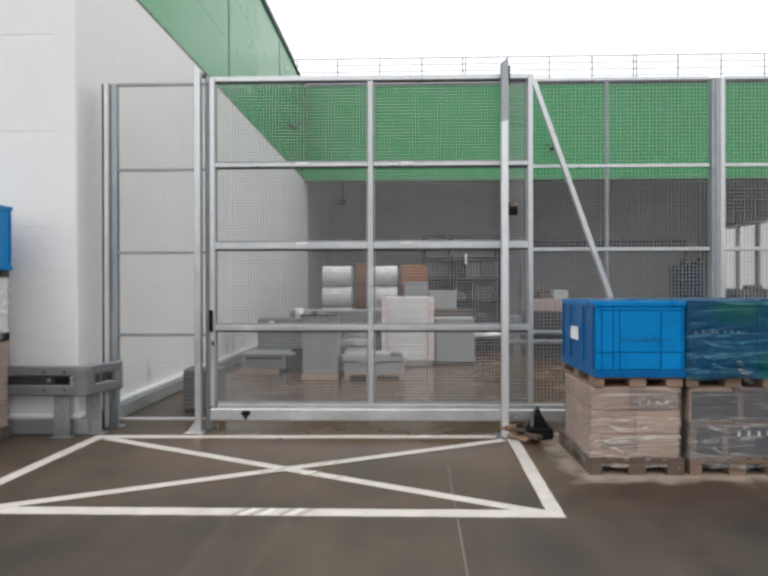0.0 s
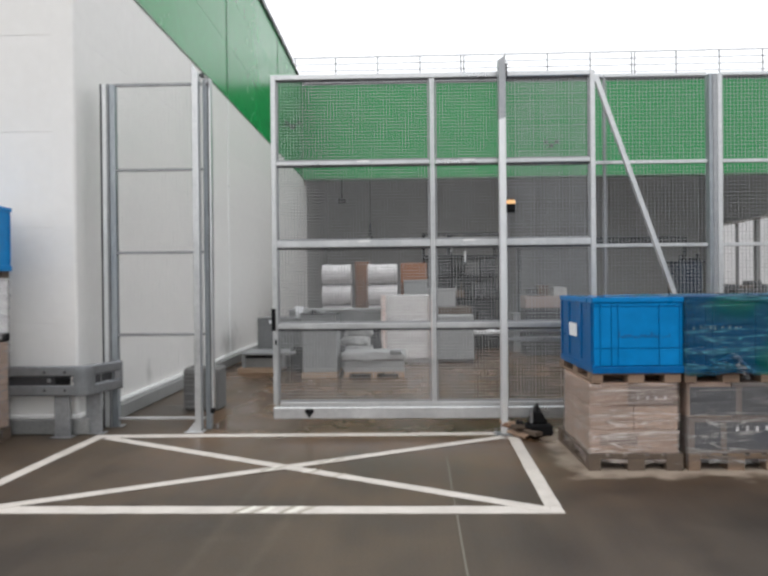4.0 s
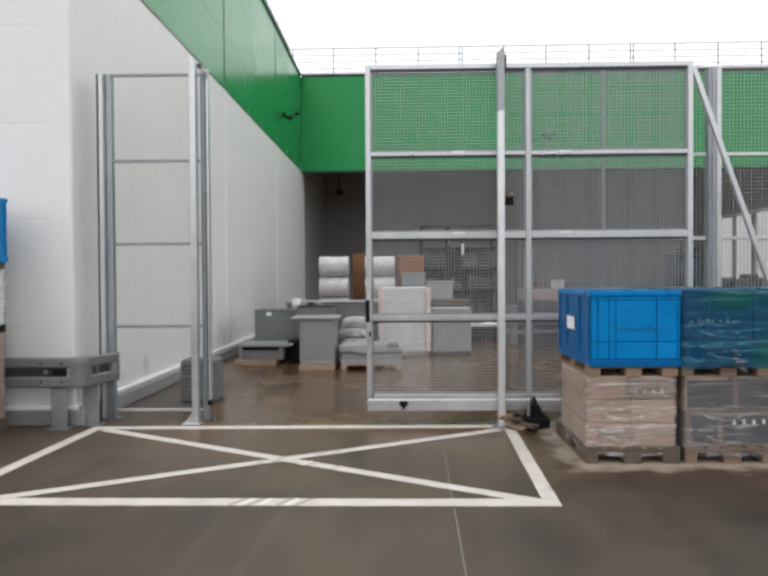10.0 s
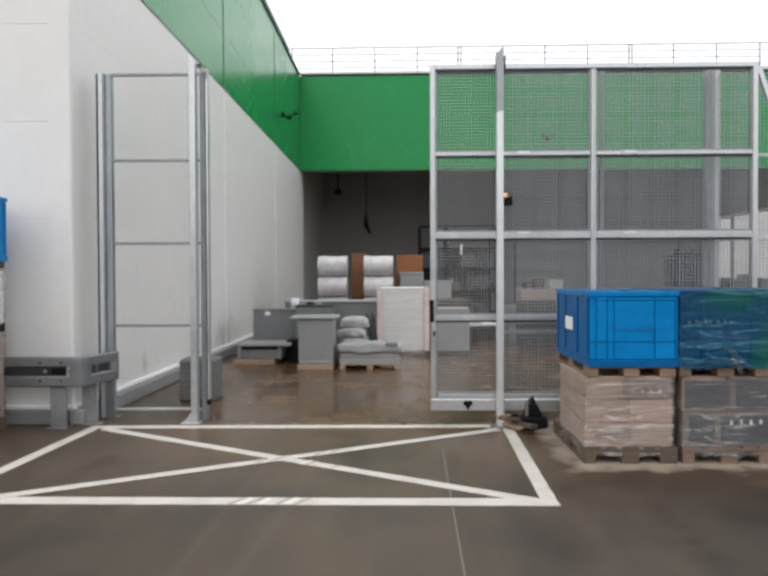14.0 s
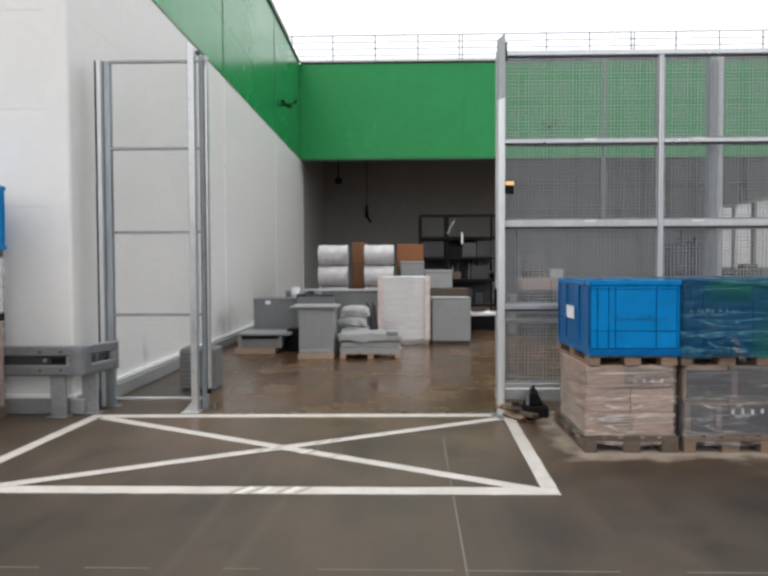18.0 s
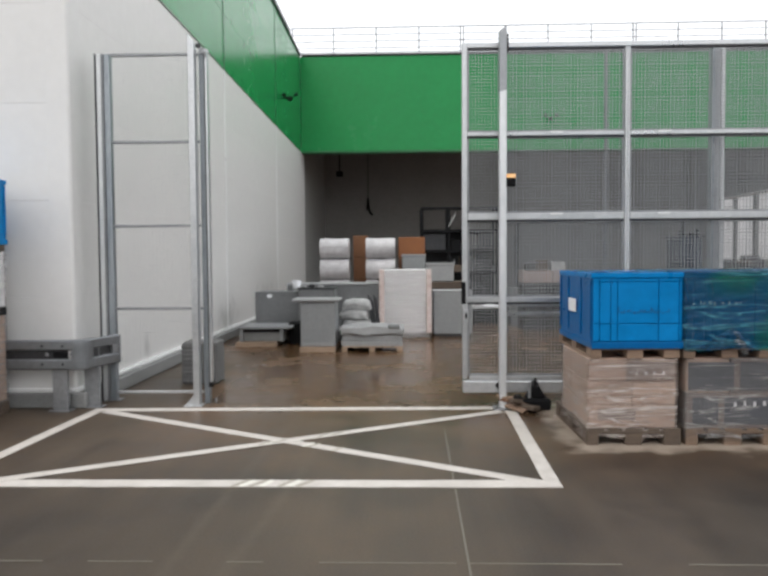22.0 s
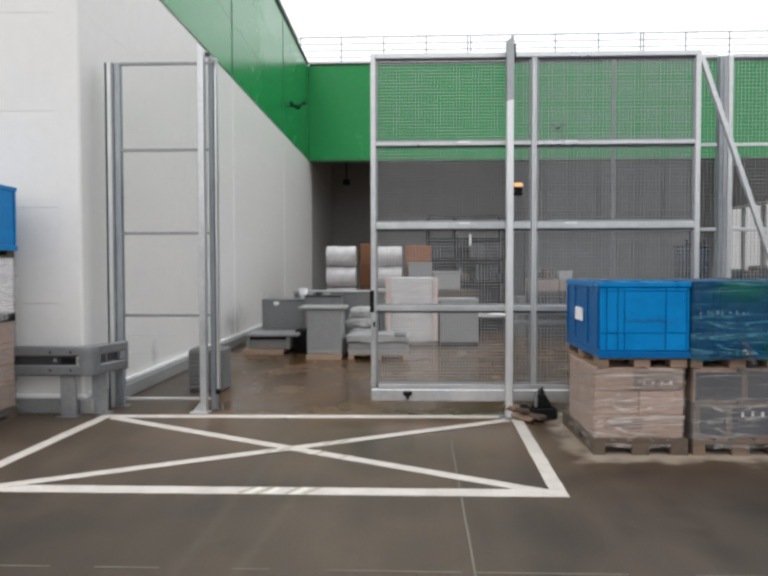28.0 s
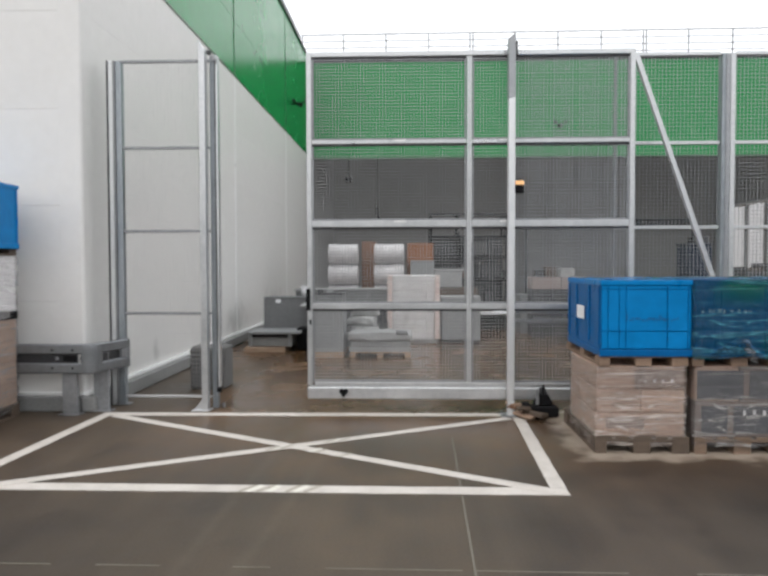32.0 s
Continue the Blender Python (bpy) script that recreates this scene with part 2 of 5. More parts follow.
    puddle = rng(blot, 0.38, 0.62, 0.12, 0.32)
    rmix = n.new("ShaderNodeMix")
    l.new(wet, rmix.inputs[0])
    l.new(dry, rmix.inputs[2])
    l.new(puddle, rmix.inputs[3])
    l.new(rmix.outputs[0], b.inputs["Roughness"])
    bp = n.new("ShaderNodeBump")
    bp.inputs["Strength"].default_value, bp.inputs["Distance"].default_value = 0.12, 0.006
    l.new(tone, bp.inputs["Height"])
    l.new(bp.outputs[0], b.inputs["Normal"])
    return m


M_GROUND = wet_concrete("damp_concrete")
M_LINE = material("worn_road_paint", (0.47, 0.43, 0.39), (0.69, 0.645, 0.6), 0.55, grain=55, broad=5.0, bump=0.06)
M_LINE_OLD = material("faded_paint", (0.12, 0.11, 0.085), (0.2, 0.185, 0.15), 0.6, grain=55, broad=5, bump=0.05)
M_WHITE = material("white_cladding", (0.7, 0.688, 0.672), (0.765, 0.754, 0.738), 0.45, grain=7, broad=0.8, bump=0.006, per_object=0.008)


def add_stains(mat, spots, colour):
    """Grey scuff marks at fixed spots (y, z, half-length, half-height, strength) of a wall, ragged at their edges."""
    n, l = mat.node_tree.nodes, mat.node_tree.links
    b = n["Principled BSDF"]
    old = b.inputs["Base Color"].links[0].from_socket
    where = n.new("ShaderNodeNewGeometry")
    rag = n.new("ShaderNodeTexNoise")
    rag.inputs["Scale"].default_value, rag.inputs["Detail"].default_value = 3.5, 6
    l.new(where.outputs["Position"], rag.inputs["Vector"])
    for y, z, ry, rz, k in spots:
        mp = n.new("ShaderNodeMapping")
        mp.inputs["Scale"].default_value = (0, 1 / ry, 1 / rz)
        mp.inputs["Location"].default_value = (0, -y / ry, -z / rz)
        l.new(where.outputs["Position"], mp.inputs["Vector"])
        far = n.new("ShaderNodeVectorMath")
        far.operation = 'LENGTH'
        l.new(mp.outputs[0], far.inputs[0])
        edge = n.new("ShaderNodeMath")
        edge.operation = 'MULTIPLY_ADD'
        edge.inputs[1].default_value = 1.8
        l.new(rag.outputs["Fac"], edge.inputs[0])
        l.new(far.outputs["Value"], edge.inputs[2])
        fade = n.new("ShaderNodeMapRange")
        for i, v in zip((1, 2, 3, 4), (0.9, 1.8, k, 0.0)):
            fade.inputs[i].default_value = v
        l.new(edge.outputs[0], fade.inputs[0])
        mix = n.new("ShaderNodeMix")
        mix.data_type = 'RGBA'
        l.new(fade.outputs[0], mix.inputs[0])
        l.new(old, mix.inputs[6])
        mix.inputs[7].default_value = (*colour, 1)
        old = mix.outputs[2]
    l.new(old, b.inputs["Base Color"])


add_stains(M_WHITE, ((9.72, 0.42, 0.16, 0.22, 0.45), (14.4, 0.5, 0.9, 0.4, 0.5), (18.5, 0.55, 2.2, 0.55, 0.4)), (0.27, 0.265, 0.255))
M_TRIM = material("white_flashing", (0.79, 0.79, 0.78), (0.85, 0.85, 0.84), 0.35, grain=8, broad=0.7, bump=0.01)
M_GREEN = material("green_cladding", (0.008, 0.225, 0.056), (0.012, 0.275, 0.074), 0.24, grain=5, broad=0.4, bump=0.01, rough_var=0.05, per_object=0.03, spec=0.28)
M_GREEN_TRIM = material("dark_green_flashing", (0.01, 0.11, 0.035), (0.015, 0.14, 0.045), 0.35, grain=8, bump=0.01)
M_SEAM = material("grey_joint", (0.44, 0.44, 0.43), (0.52, 0.52, 0.51), 0.8, grain=30, bump=0.05)
M_PLINTH = material("grey_concrete_plinth", (0.17, 0.17, 0.17), (0.27, 0.27, 0.265), 0.8, grain=35, broad=2.5, bump=0.2)
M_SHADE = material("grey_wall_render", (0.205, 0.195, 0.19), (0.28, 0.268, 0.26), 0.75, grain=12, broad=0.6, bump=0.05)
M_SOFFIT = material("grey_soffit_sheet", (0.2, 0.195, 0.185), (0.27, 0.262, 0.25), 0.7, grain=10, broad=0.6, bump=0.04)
M_GREY_CLAD = material("grey_cladding", (0.3, 0.3, 0.29), (0.36, 0.36, 0.35), 0.5, grain=6, broad=0.5, bump=0.015)
M_SHUTTER = material("light_grey_shutter", (0.23, 0.225, 0.22), (0.3, 0.295, 0.285), 0.45, grain=12, broad=0.8, bump=0.03)
M_GALV = material("galvanised_steel", (0.46, 0.475, 0.49), (0.67, 0.675, 0.68), 0.36, metal=0.75, grain=26, broad=1.6, bump=0.03, rough_var=0.12)
M_GALV_MID = material("mid_grey_zinc", (0.27, 0.28, 0.295), (0.4, 0.41, 0.425), 0.45, metal=0.6, grain=26, broad=2, bump=0.03)
M_GALV_PALE = material("pale_zinc_steel", (0.6, 0.615, 0.63), (0.82, 0.825, 0.83), 0.4, metal=0.55, grain=20, broad=1.1, bump=0.03, rough_var=0.1, stretch=(1, 1, 0.3))
M_GALV_BLUE = material("blue_grey_streaked_zinc", (0.17, 0.19, 0.21), (0.44, 0.475, 0.5), 0.4, metal=0.6, grain=34, broad=5.0, bump=0.05, rough_var=0.12, stretch=(2.5, 2.5, 0.22))
M_GALV_BARRIER = material("satin_barrier_zinc", (0.17, 0.178, 0.19), (0.27, 0.28, 0.292), 0.4, metal=0.55, grain=14, broad=1.4, bump=0.03)
M_GALV_DULL = material("weathered_galvanised_steel", (0.2, 0.205, 0.215), (0.36, 0.365, 0.375), 0.5, metal=0.6, grain=26, broad=2.5, bump=0.06)
M_WIRE = material("galvanised_wire", (0.31, 0.318, 0.328), (0.43, 0.438, 0.448), 0.5, metal=0.5, grain=60, broad=6, bump=0.0)
M_BLACK = material("black_plastic", (0.004, 0.004, 0.005), (0.012, 0.012, 0.013), 0.65, grain=30, bump=0.05, spec=0.12)
M_DARK = material("dark_steel", (0.03, 0.031, 0.034), (0.07, 0.07, 0.075), 0.5, metal=0.4, grain=24, bump=0.06)
M_NAVY = material("dark_blue_plastic", (0.006, 0.012, 0.026), (0.014, 0.024, 0.045), 0.6, grain=18, bump=0.04, spec=0.15)
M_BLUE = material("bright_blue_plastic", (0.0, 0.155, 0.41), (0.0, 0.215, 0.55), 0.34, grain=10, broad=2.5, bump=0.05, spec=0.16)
# shaded copy of the bright blue: side-face shade put into the colour
M_BLUE_SHADED = material("shaded_blue_plastic", (0.0, 0.085, 0.265), (0.0, 0.12, 0.345), 0.34, grain=10, broad=2.5, bump=0.05, spec=0.16)
M_BLUE_COVER = material("glossy_blue_film", (0.0, 0.12, 0.36), (0.02, 0.2, 0.5), 0.16, grain=10, broad=3, bump=0.06, rough_var=0.06)
M_BLUE_DARK = material("blue_plastic_ink", (0.0, 0.07, 0.2), (0.0, 0.085, 0.24), 0.5, grain=14, bump=0.0)
M_BLUE_DEEP = material("deep_blue_plastic", (0.0, 0.04, 0.13), (0.0, 0.065, 0.18), 0.42, grain=14, broad=2, bump=0.02, spec=0.25)
M_PAPER = material("white_paper", (0.78, 0.79, 0.82), (0.85, 0.86, 0.88), 0.7, grain=40, bump=0.0)
M_WOOD = material("weathered_pallet_wood", (0.14, 0.092, 0.064), (0.33, 0.225, 0.158), 0.75, grain=30, broad=5, bump=0.2, per_object=0.2, stretch=(1, 6, 6))
M_WOOD_BROWN = material("damp_brown_pallet_wood", (0.1, 0.066, 0.046), (0.24, 0.165, 0.115), 0.7, grain=30, broad=5, bump=0.2, per_object=0.2, stretch=(1, 6, 6))
M_WOOD_DARK = material("wet_pallet_wood", (0.055, 0.041, 0.031), (0.14, 0.1, 0.072), 0.65, grain=30, broad=5, bump=0.2, per_object=0.2, stretch=(1, 6, 6))
M_CARD = material("beige_cardboard", (0.36, 0.24, 0.18), (0.53, 0.38, 0.3), 0.75, grain=25, broad=3, bump=0.05, per_object=0.12)
M_CARD_BROWN = material("brown_cardboard", (0.13, 0.056, 0.026), (0.22, 0.098, 0.044), 0.75, grain=25, broad=3, bump=0.05, per_object=0.1)
M_ORANGE = material("orange_brown_board", (0.2, 0.072, 0.026), (0.3, 0.115, 0.042), 0.7, grain=25, broad=3, bump=0.05)
M_CARD_WHITE = material("white_carton", (0.74, 0.73, 0.735), (0.84, 0.83, 0.835), 0.6, grain=25, broad=3, bump=0.04, per_object=0.06)
M_PINK_DULL = material("dull_pinkish_carton", (0.28, 0.215, 0.195), (0.37, 0.295, 0.27), 0.7, grain=25, broad=4, bump=0.04)
M_PINK = material("pink_edged_carton", (0.52, 0.36, 0.32), (0.82, 0.76, 0.74), 0.65, grain=30, broad=9, bump=0.06)
M_GREY_BLOCK = material("grey_painted_steel", (0.22, 0.228, 0.232), (0.3, 0.308, 0.312), 0.5, grain=16, broad=1.6, bump=0.04)
M_GREY_DARK = material("dark_grey_painted_steel", (0.14, 0.143, 0.147), (0.21, 0.214, 0.218), 0.5, grain=16, broad=1.6, bump=0.04)
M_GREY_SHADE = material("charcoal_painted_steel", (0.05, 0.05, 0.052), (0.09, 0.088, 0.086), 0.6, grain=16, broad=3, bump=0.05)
M_GREY_SLAB = material("grey_foam_board", (0.265, 0.268, 0.27), (0.365, 0.368, 0.37), 0.7, grain=22, broad=2, bump=0.06)
M_ROLL = material("white_insulation_roll", (0.42, 0.4, 0.41), (0.76, 0.745, 0.755), 0.4, grain=14, broad=4, bump=0.4, stretch=(0.5, 1, 1.6))
M_BAG = material("white_sack", (0.28, 0.28, 0.28), (0.47, 0.47, 0.465), 0.55, grain=10, broad=5, bump=0.4)
M_AMBER = material("amber_lens", (0.05, 0.024, 0.01), (0.1, 0.048, 0.018), 0.15, grain=10, bump=0.0, coat=0.6)
M_GLOW = material("lit_amber_lens", (0.5, 0.2, 0.05), (0.6, 0.26, 0.07), 0.2, grain=10, bump=0.0)
_g = M_GLOW.node_tree.nodes["Principled BSDF"]
_g.inputs["Emission Color"].default_value = (1.0, 0.68, 0.36, 1)
_g.inputs["Emission Strength"].default_value = 0.55
M_FILM = film_material("clear_stretch_film", (0.5, 0.4, 0.355), 0.34, (0.84, 0.77, 0.72), 0.12, (0.33, 0.285, 0.27), 0.62, 1.8, 0.55)
M_FILM_WHITE = film_material("white_stretch_film", (0.8, 0.775, 0.785), 0.34, (0.85, 0.84, 0.84), 0.2, None, 0.4, 2.2, 0.1)
M_FILM_GREY = film_material("grey_stretch_film", (0.26, 0.25, 0.25), 0.22, (0.66, 0.64, 0.63), 0.12, (0.19, 0.19, 0.2), 0.5, 1.6, 0.5)
M_RAIL = material("pale_galvanised_rail", (0.3, 0.3, 0.33), (0.4, 0.4, 0.43), 0.5, grain=20, broad=3, bump=0.02)
M_FILM_TEAL = film_material("teal_stretch_film", (0.0, 0.055, 0.15), 0.58, (0.08, 0.26, 0.33), 0.2, (0.0, 0.11, 0.05), 0.66, 1.1, 0.35, 0.28, 0.018, 0.16)
M_PALE = material("pale_grey_cladding", (0.58, 0.58, 0.585), (0.68, 0.68, 0.685), 0.5, grain=6, broad=0.5, bump=0.015)
M_BLOCK = material("dark_grey_concrete", (0.1, 0.1, 0.1), (0.17, 0.168, 0.165), 0.85, grain=30, broad=4, bump=0.25)
M_WOOD_NEW = material("pale_new_pallet_wood", (0.3, 0.205, 0.14), (0.5, 0.37, 0.27), 0.75, grain=30, broad=5, bump=0.15, per_object=0.12, stretch=(1, 6, 6))
M_PRINT = material("dark_printed_board", (0.05, 0.052, 0.06), (0.085, 0.088, 0.1), 0.6, grain=25, broad=3, bump=0.03)
M_MAUVE = material("greyish_mauve_board", (0.17, 0.13, 0.115), (0.24, 0.19, 0.17), 0.7, grain=25, broad=3, bump=0.03)


# ---- building helpers ----
def box(bm, x0, x1, y0, y1, z0, z1, bev=0.0, seg=1):
    made = bmesh.ops.create_cube(bm, size=1.0)["verts"]
    for v in made:
        v.co = Vector(((x0 + x1) / 2 + v.co.x * (x1 - x0), (y0 + y1) / 2 + v.co.y * (y1 - y0), (z0 + z1) / 2 + v.co.z * (z1 - z0)))
    if bev:
        edges = list({e for v in made for e in v.link_edges})
        made = bmesh.ops.bevel(bm, geom=edges, offset=bev, segments=seg, affect='EDGES', profile=0.5)["verts"]
    return made


def rod(bm, a, b, r, seg=10, r2=None):
    a, b = Vector(a), Vector(b)
    d = b - a
    m = Matrix.Translation((a + b) / 2) @ d.to_track_quat('Z', 'Y').to_matrix().to_4x4()
    return bmesh.ops.create_cone(bm, cap_ends=True, segments=seg, radius1=r, radius2=r if r2 is None else r2, depth=d.length, matrix=m)["verts"]


def bar(bm, a, b, w, h, bev=0.004):
    """A square tube from a to b: w wide across y, h across the rest."""
    a, b = Vector(a), Vector(b)
    d = (b - a).normalized()
    side = Vector((0, 1, 0)) if abs(d.y) < 0.9 else Vector((1, 0, 0))
    up = d.cross(side).normalized()
    m = Matrix((d, side, up)).transposed().to_4x4()
    m.translation = (a + b) / 2
    n = (b - a).length
    vs = box(bm, -n / 2, n / 2, -w / 2, w / 2, -h / 2, h / 2, bev)
    bmesh.ops.transform(bm, matrix=m, verts=vs)
    return vs


def mesh_of(name, bm, mat, smooth=False):
    me = bpy.data.meshes.new(name)
    bmesh.ops.recalc_face_normals(bm, faces=bm.faces)
    bm.to_mesh(me)
    bm.free()
    me.materials.append(mat)
    if smooth:
        for p in me.polygons:
            p.use_smooth = True
    return me


def part(name, bm, mat, parent=None, label="", smooth=False):
    ob = new(name, mesh_of(name, bm, mat, smooth))
    if parent:
        ob.parent = parent
    if label:
        ob["label"] = label
    return ob


def box_part(name, dims, mat, parent=None, bev=0.004, label=""):
    bm = bmesh.new()
    box(bm, *dims, bev)
    return part(name, bm, mat, parent, label)


def thing(name, at=(0, 0, 0), label="", category="", group="", kind="", turn=0):
    ob = new(name)
    ob.matrix_basis = pose(*at, 0, 0, turn)
    return tagged(ob, label, category, group, kind)


def wires(x0, x1, z0, z1, y, pitch=0.034, w=0.0044):
    """A welded wire grid in the plane y, as a list of vertices and faces."""
    vs, fs = [], []

    def prism(ax, az, bx_, bz, y0):
        k = len(vs)
        if abs(bx_ - ax) < 1e-6:
            ends = [(ax - w / 2, y0, az), (ax + w / 2, y0, az), (ax + w / 2, y0 + w, az), (ax - w / 2, y0 + w, az)]
            vs.extend(ends + [(p[0], p[1], bz) for p in ends])
        else:
            ends = [(ax, y0, az - w / 2), (ax, y0, az + w / 2), (ax, y0 + w, az + w / 2), (ax, y0 + w, az - w / 2)]
            vs.extend(ends + [(bx_, p[1], p[2]) for p in ends])
        for i in range(4):
            j = (i + 1) % 4
            fs.append((k + i, k + j, k + 4 + j, k + 4 + i))
    nx, nz = max(1, round((x1 - x0) / pitch)), max(1, round((z1 - z0) / pitch))
    for i in range(nx + 1):
        x = x0 + (x1 - x0) * i / nx
        prism(x, z0, x, z1, y)
    for i in range(nz + 1):
        z = z0 + (z1 - z0) * i / nz
        prism(x0, z, x1, z, y + w)
    return vs, fs


def wire_part(name, parent, *area):
    me = bpy.data.meshes.new(name)
    vs, fs = wires(*area)
    me.from_pydata(vs, [], fs)
    me.update()
    me.materials.append(M_WIRE)
    ob = new(name, me)
    ob.parent = parent
    return tagged(ob, "square-welded galvanised wire mesh", kind="stuff")


# ---- setting ----
XL, Y_CORNER, Y_FASCIA, Y_BACK = -3.6, 7.57, 25.4, 33.2
Z_GREEN, Z_TOP, X_END = 5.52, 8.94, 14.2
Z_CEIL = 6.75
Z_JOINTS = (0.2, 1.22, 2.28, 3.34, 4.41, 5.52)
Z_GREENS = (5.53, 6.66, 7.8, 8.93)
Y_JOINTS = (14.35, 20.3, 26.1, 33.2)

bm = bmesh.new()
bmesh.ops.create_grid(bm, x_segments=2, y_segments=2, size=400)
ground = tagged(part("ground", bm, M_GROUND), "damp brownish-grey concrete yard, wetter behind the gate", "ground", kind="structure")


def wall_piece(name, dims, mat, label, cat="wall"):
    return tagged(box_part(name, dims, mat, bev=0), label, cat, kind="structure")


# left building: core, cladding panels proud of it
wall_left = wall_piece("wall_left", (-14, XL - 0.03, Y_CORNER + 0.03, 40, 0.02, Z_TOP), M_SEAM, "white and green clad warehouse wall along the yard")


def panel_mesh(name, sx, sy, sz, mat):
    b = bmesh.new()
    box(b, -sx / 2, sx / 2, -sy / 2, sy / 2, -sz / 2, sz / 2, 0.0012)
    return mesh_of(name, b, mat)


def panels_side(parent, x, ys, zs, mat, ins=0.002):
    for y0, y1 in zip(ys, ys[1:]):
        for z0, z1 in zip(zs, zs[1:]):
            me = panel_mesh("panel", 0.03, y1 - y0 - 2 * ins, z1 - z0 - 2 * ins, mat)
            ob = new("panel", me)
            ob.location = (x, (y0 + y1) / 2, (z0 + z1) / 2)
            ob.parent = parent


def panels_front(parent, y, xs, zs, mat, ins=0.002):
    for x0, x1 in zip(xs, xs[1:]):
        for z0, z1 in zip(zs, zs[1:]):
            me = panel_mesh("panel", x1 - x0 - 2 * ins, 0.03, z1 - z0 - 2 * ins, mat)
            ob = new("panel", me)
            ob.location = ((x0 + x1) / 2, y, (z0 + z1) / 2)
            ob.parent = parent


panels_side(wall_left, XL - 0.015, (7.85,) + Y_JOINTS[:3], Z_JOINTS, M_WHITE, 0.0006)
panels_side(wall_left, XL - 0.015, Y_JOINTS[2:], Z_JOINTS, M_GREY_CLAD)
panels_side(wall_left, XL - 0.015, (7.85,) + Y_JOINTS[:2] + (Y_FASCIA,), Z_GREENS, M_GREEN)
panels_side(wall_left, XL - 0.015, (Y_FASCIA + 0.32, 29.6, 33.2), (5.53, Z_CEIL - 0.01), M_GREY_CLAD)
panels_front(wall_left, Y_CORNER + 0.015, (-13.9, -9.9, -3.852), Z_JOINTS, M_WHITE, 0.0012)
panels_front(wall_left, Y_CORNER + 0.015, (-13.9, -9.9, -3.852), Z_GREENS, M_GREEN)

# corner flashing, joint covers, parapet cap, drip edge and plinth
def corner_flashing(z0, z1, mat):
    b = bmesh.new()
    prof = [(-3.8531, Y_CORNER - 0.0005), (-3.8, Y_CORNER - 0.0015)]
    for k in range(7):
        a = math.pi / 2 * k / 6
        prof.append((XL - 0.03 + 0.0315 * math.sin(a), Y_CORNER + 0.03 - 0.0315 * math.cos(a)))
    prof.append((XL + 0.0015, 7.8505))
    prof += [(XL - 0.028, 7.8505), (XL - 0.028, Y_CORNER + 0.028), (-3.8531, Y_CORNER + 0.028)]
    lo = [b.verts.new((x, y, z0)) for x, y in prof]
    hi = [b.verts.new((x, y, z1)) for x, y in prof]
    for i in range(len(prof)):
        j = (i + 1) % len(prof)
        b.faces.new((lo[i], lo[j], hi[j], hi[i]))
    b.faces.new(hi)
    b.faces.new(lo[::-1])
    return b


part("flashing", corner_flashing(0.19, 5.498, M_WHITE), M_WHITE, wall_left, "smooth white corner flashing")
part("flashing", corner_flashing(5.53, 8.93, M_GREEN), M_GREEN, wall_left, "smooth green corner flashing")
for y in Y_JOINTS[:3]:
    box_part("joint_cover", (XL - 0.002, XL + 0.012, y - 0.05, y + 0.05, 0.235, Z_GREEN - 0.022), M_TRIM, wall_left, 0.004, "pale vertical joint cover strip")
    if y < 22:
        box_part("joint_cover", (XL - 0.002, XL + 0.01, y - 0.03, y + 0.03, Z_GREEN + 0.02, Z_TOP - 0.02), M_GREEN_TRIM, wall_left, 0.003, "dark green vertical joint strip")
box_part("band_trim", (XL - 0.002, XL + 0.012, 7.5, Y_FASCIA, Z_GREEN - 0.02, Z_GREEN + 0.015), M_GREEN_TRIM, wall_left, 0.003)
box_part("parapet_cap", (-13.9, XL + 0.05, Y_CORNER - 0.05, Y_FASCIA - 0.06, Z_TOP, Z_TOP + 0.06), M_DARK, wall_left, 0.006, "dark metal parapet cap")
box_part("drip_edge", (XL - 0.01, XL + 0.05, Y_CORNER - 0.05, 33.1, 0.175, 0.215), M_TRIM, wall_left, 0.006, "white drip edge above the plinth")
box_part("drip_edge", (-13.9, XL - 0.012, Y_CORNER - 0.05, Y_CORNER - 0.007, 0.175, 0.215), M_TRIM, wall_left, 0.006, "white drip edge above the plinth")
tagged(box_part("plinth", (XL - 0.03, XL + 0.14, Y_CORNER - 0.08, 33.1, 0, 0.175), M_PLINTH, bev=0.015), "grey concrete plinth along the foot of the wall", "plinth", kind="structure")
tagged(box_part("plinth", (-13.9, XL - 0.032, Y_CORNER - 0.08, Y_CORNER + 0.02, 0, 0.175), M_PLINTH, bev=0.015), "grey concrete plinth along the foot of the wall", "plinth", kind="structure")

# canopy across the end of the yard
fascia = wall_piece("wall_fascia", (XL - 0.02, X_END, Y_FASCIA + 0.03, Y_FASCIA + 0.3, Z_GREEN, Z_TOP), M_SEAM, "green clad canopy fascia across the end of the yard")
panels_front(fascia, Y_FASCIA + 0.015, (XL + 0.004, 2.35, 8.3, X_END), (5.53, 8.93), M_GREEN, 0.002)
box_part("parapet_cap", (XL + 0.06, X_END, Y_FASCIA - 0.05, Y_FASCIA + 0.34, Z_TOP, Z_TOP + 0.06), M_DARK, fascia, 0.006, "dark metal parapet cap")
box_part("drip_edge", (XL + 0.02, X_END, Y_FASCIA - 0.03, Y_FASCIA + 0.3, Z_GREEN - 0.06, Z_GREEN - 0.002), M_GREEN_TRIM, fascia, 0.006, "dark green lower edge trim")
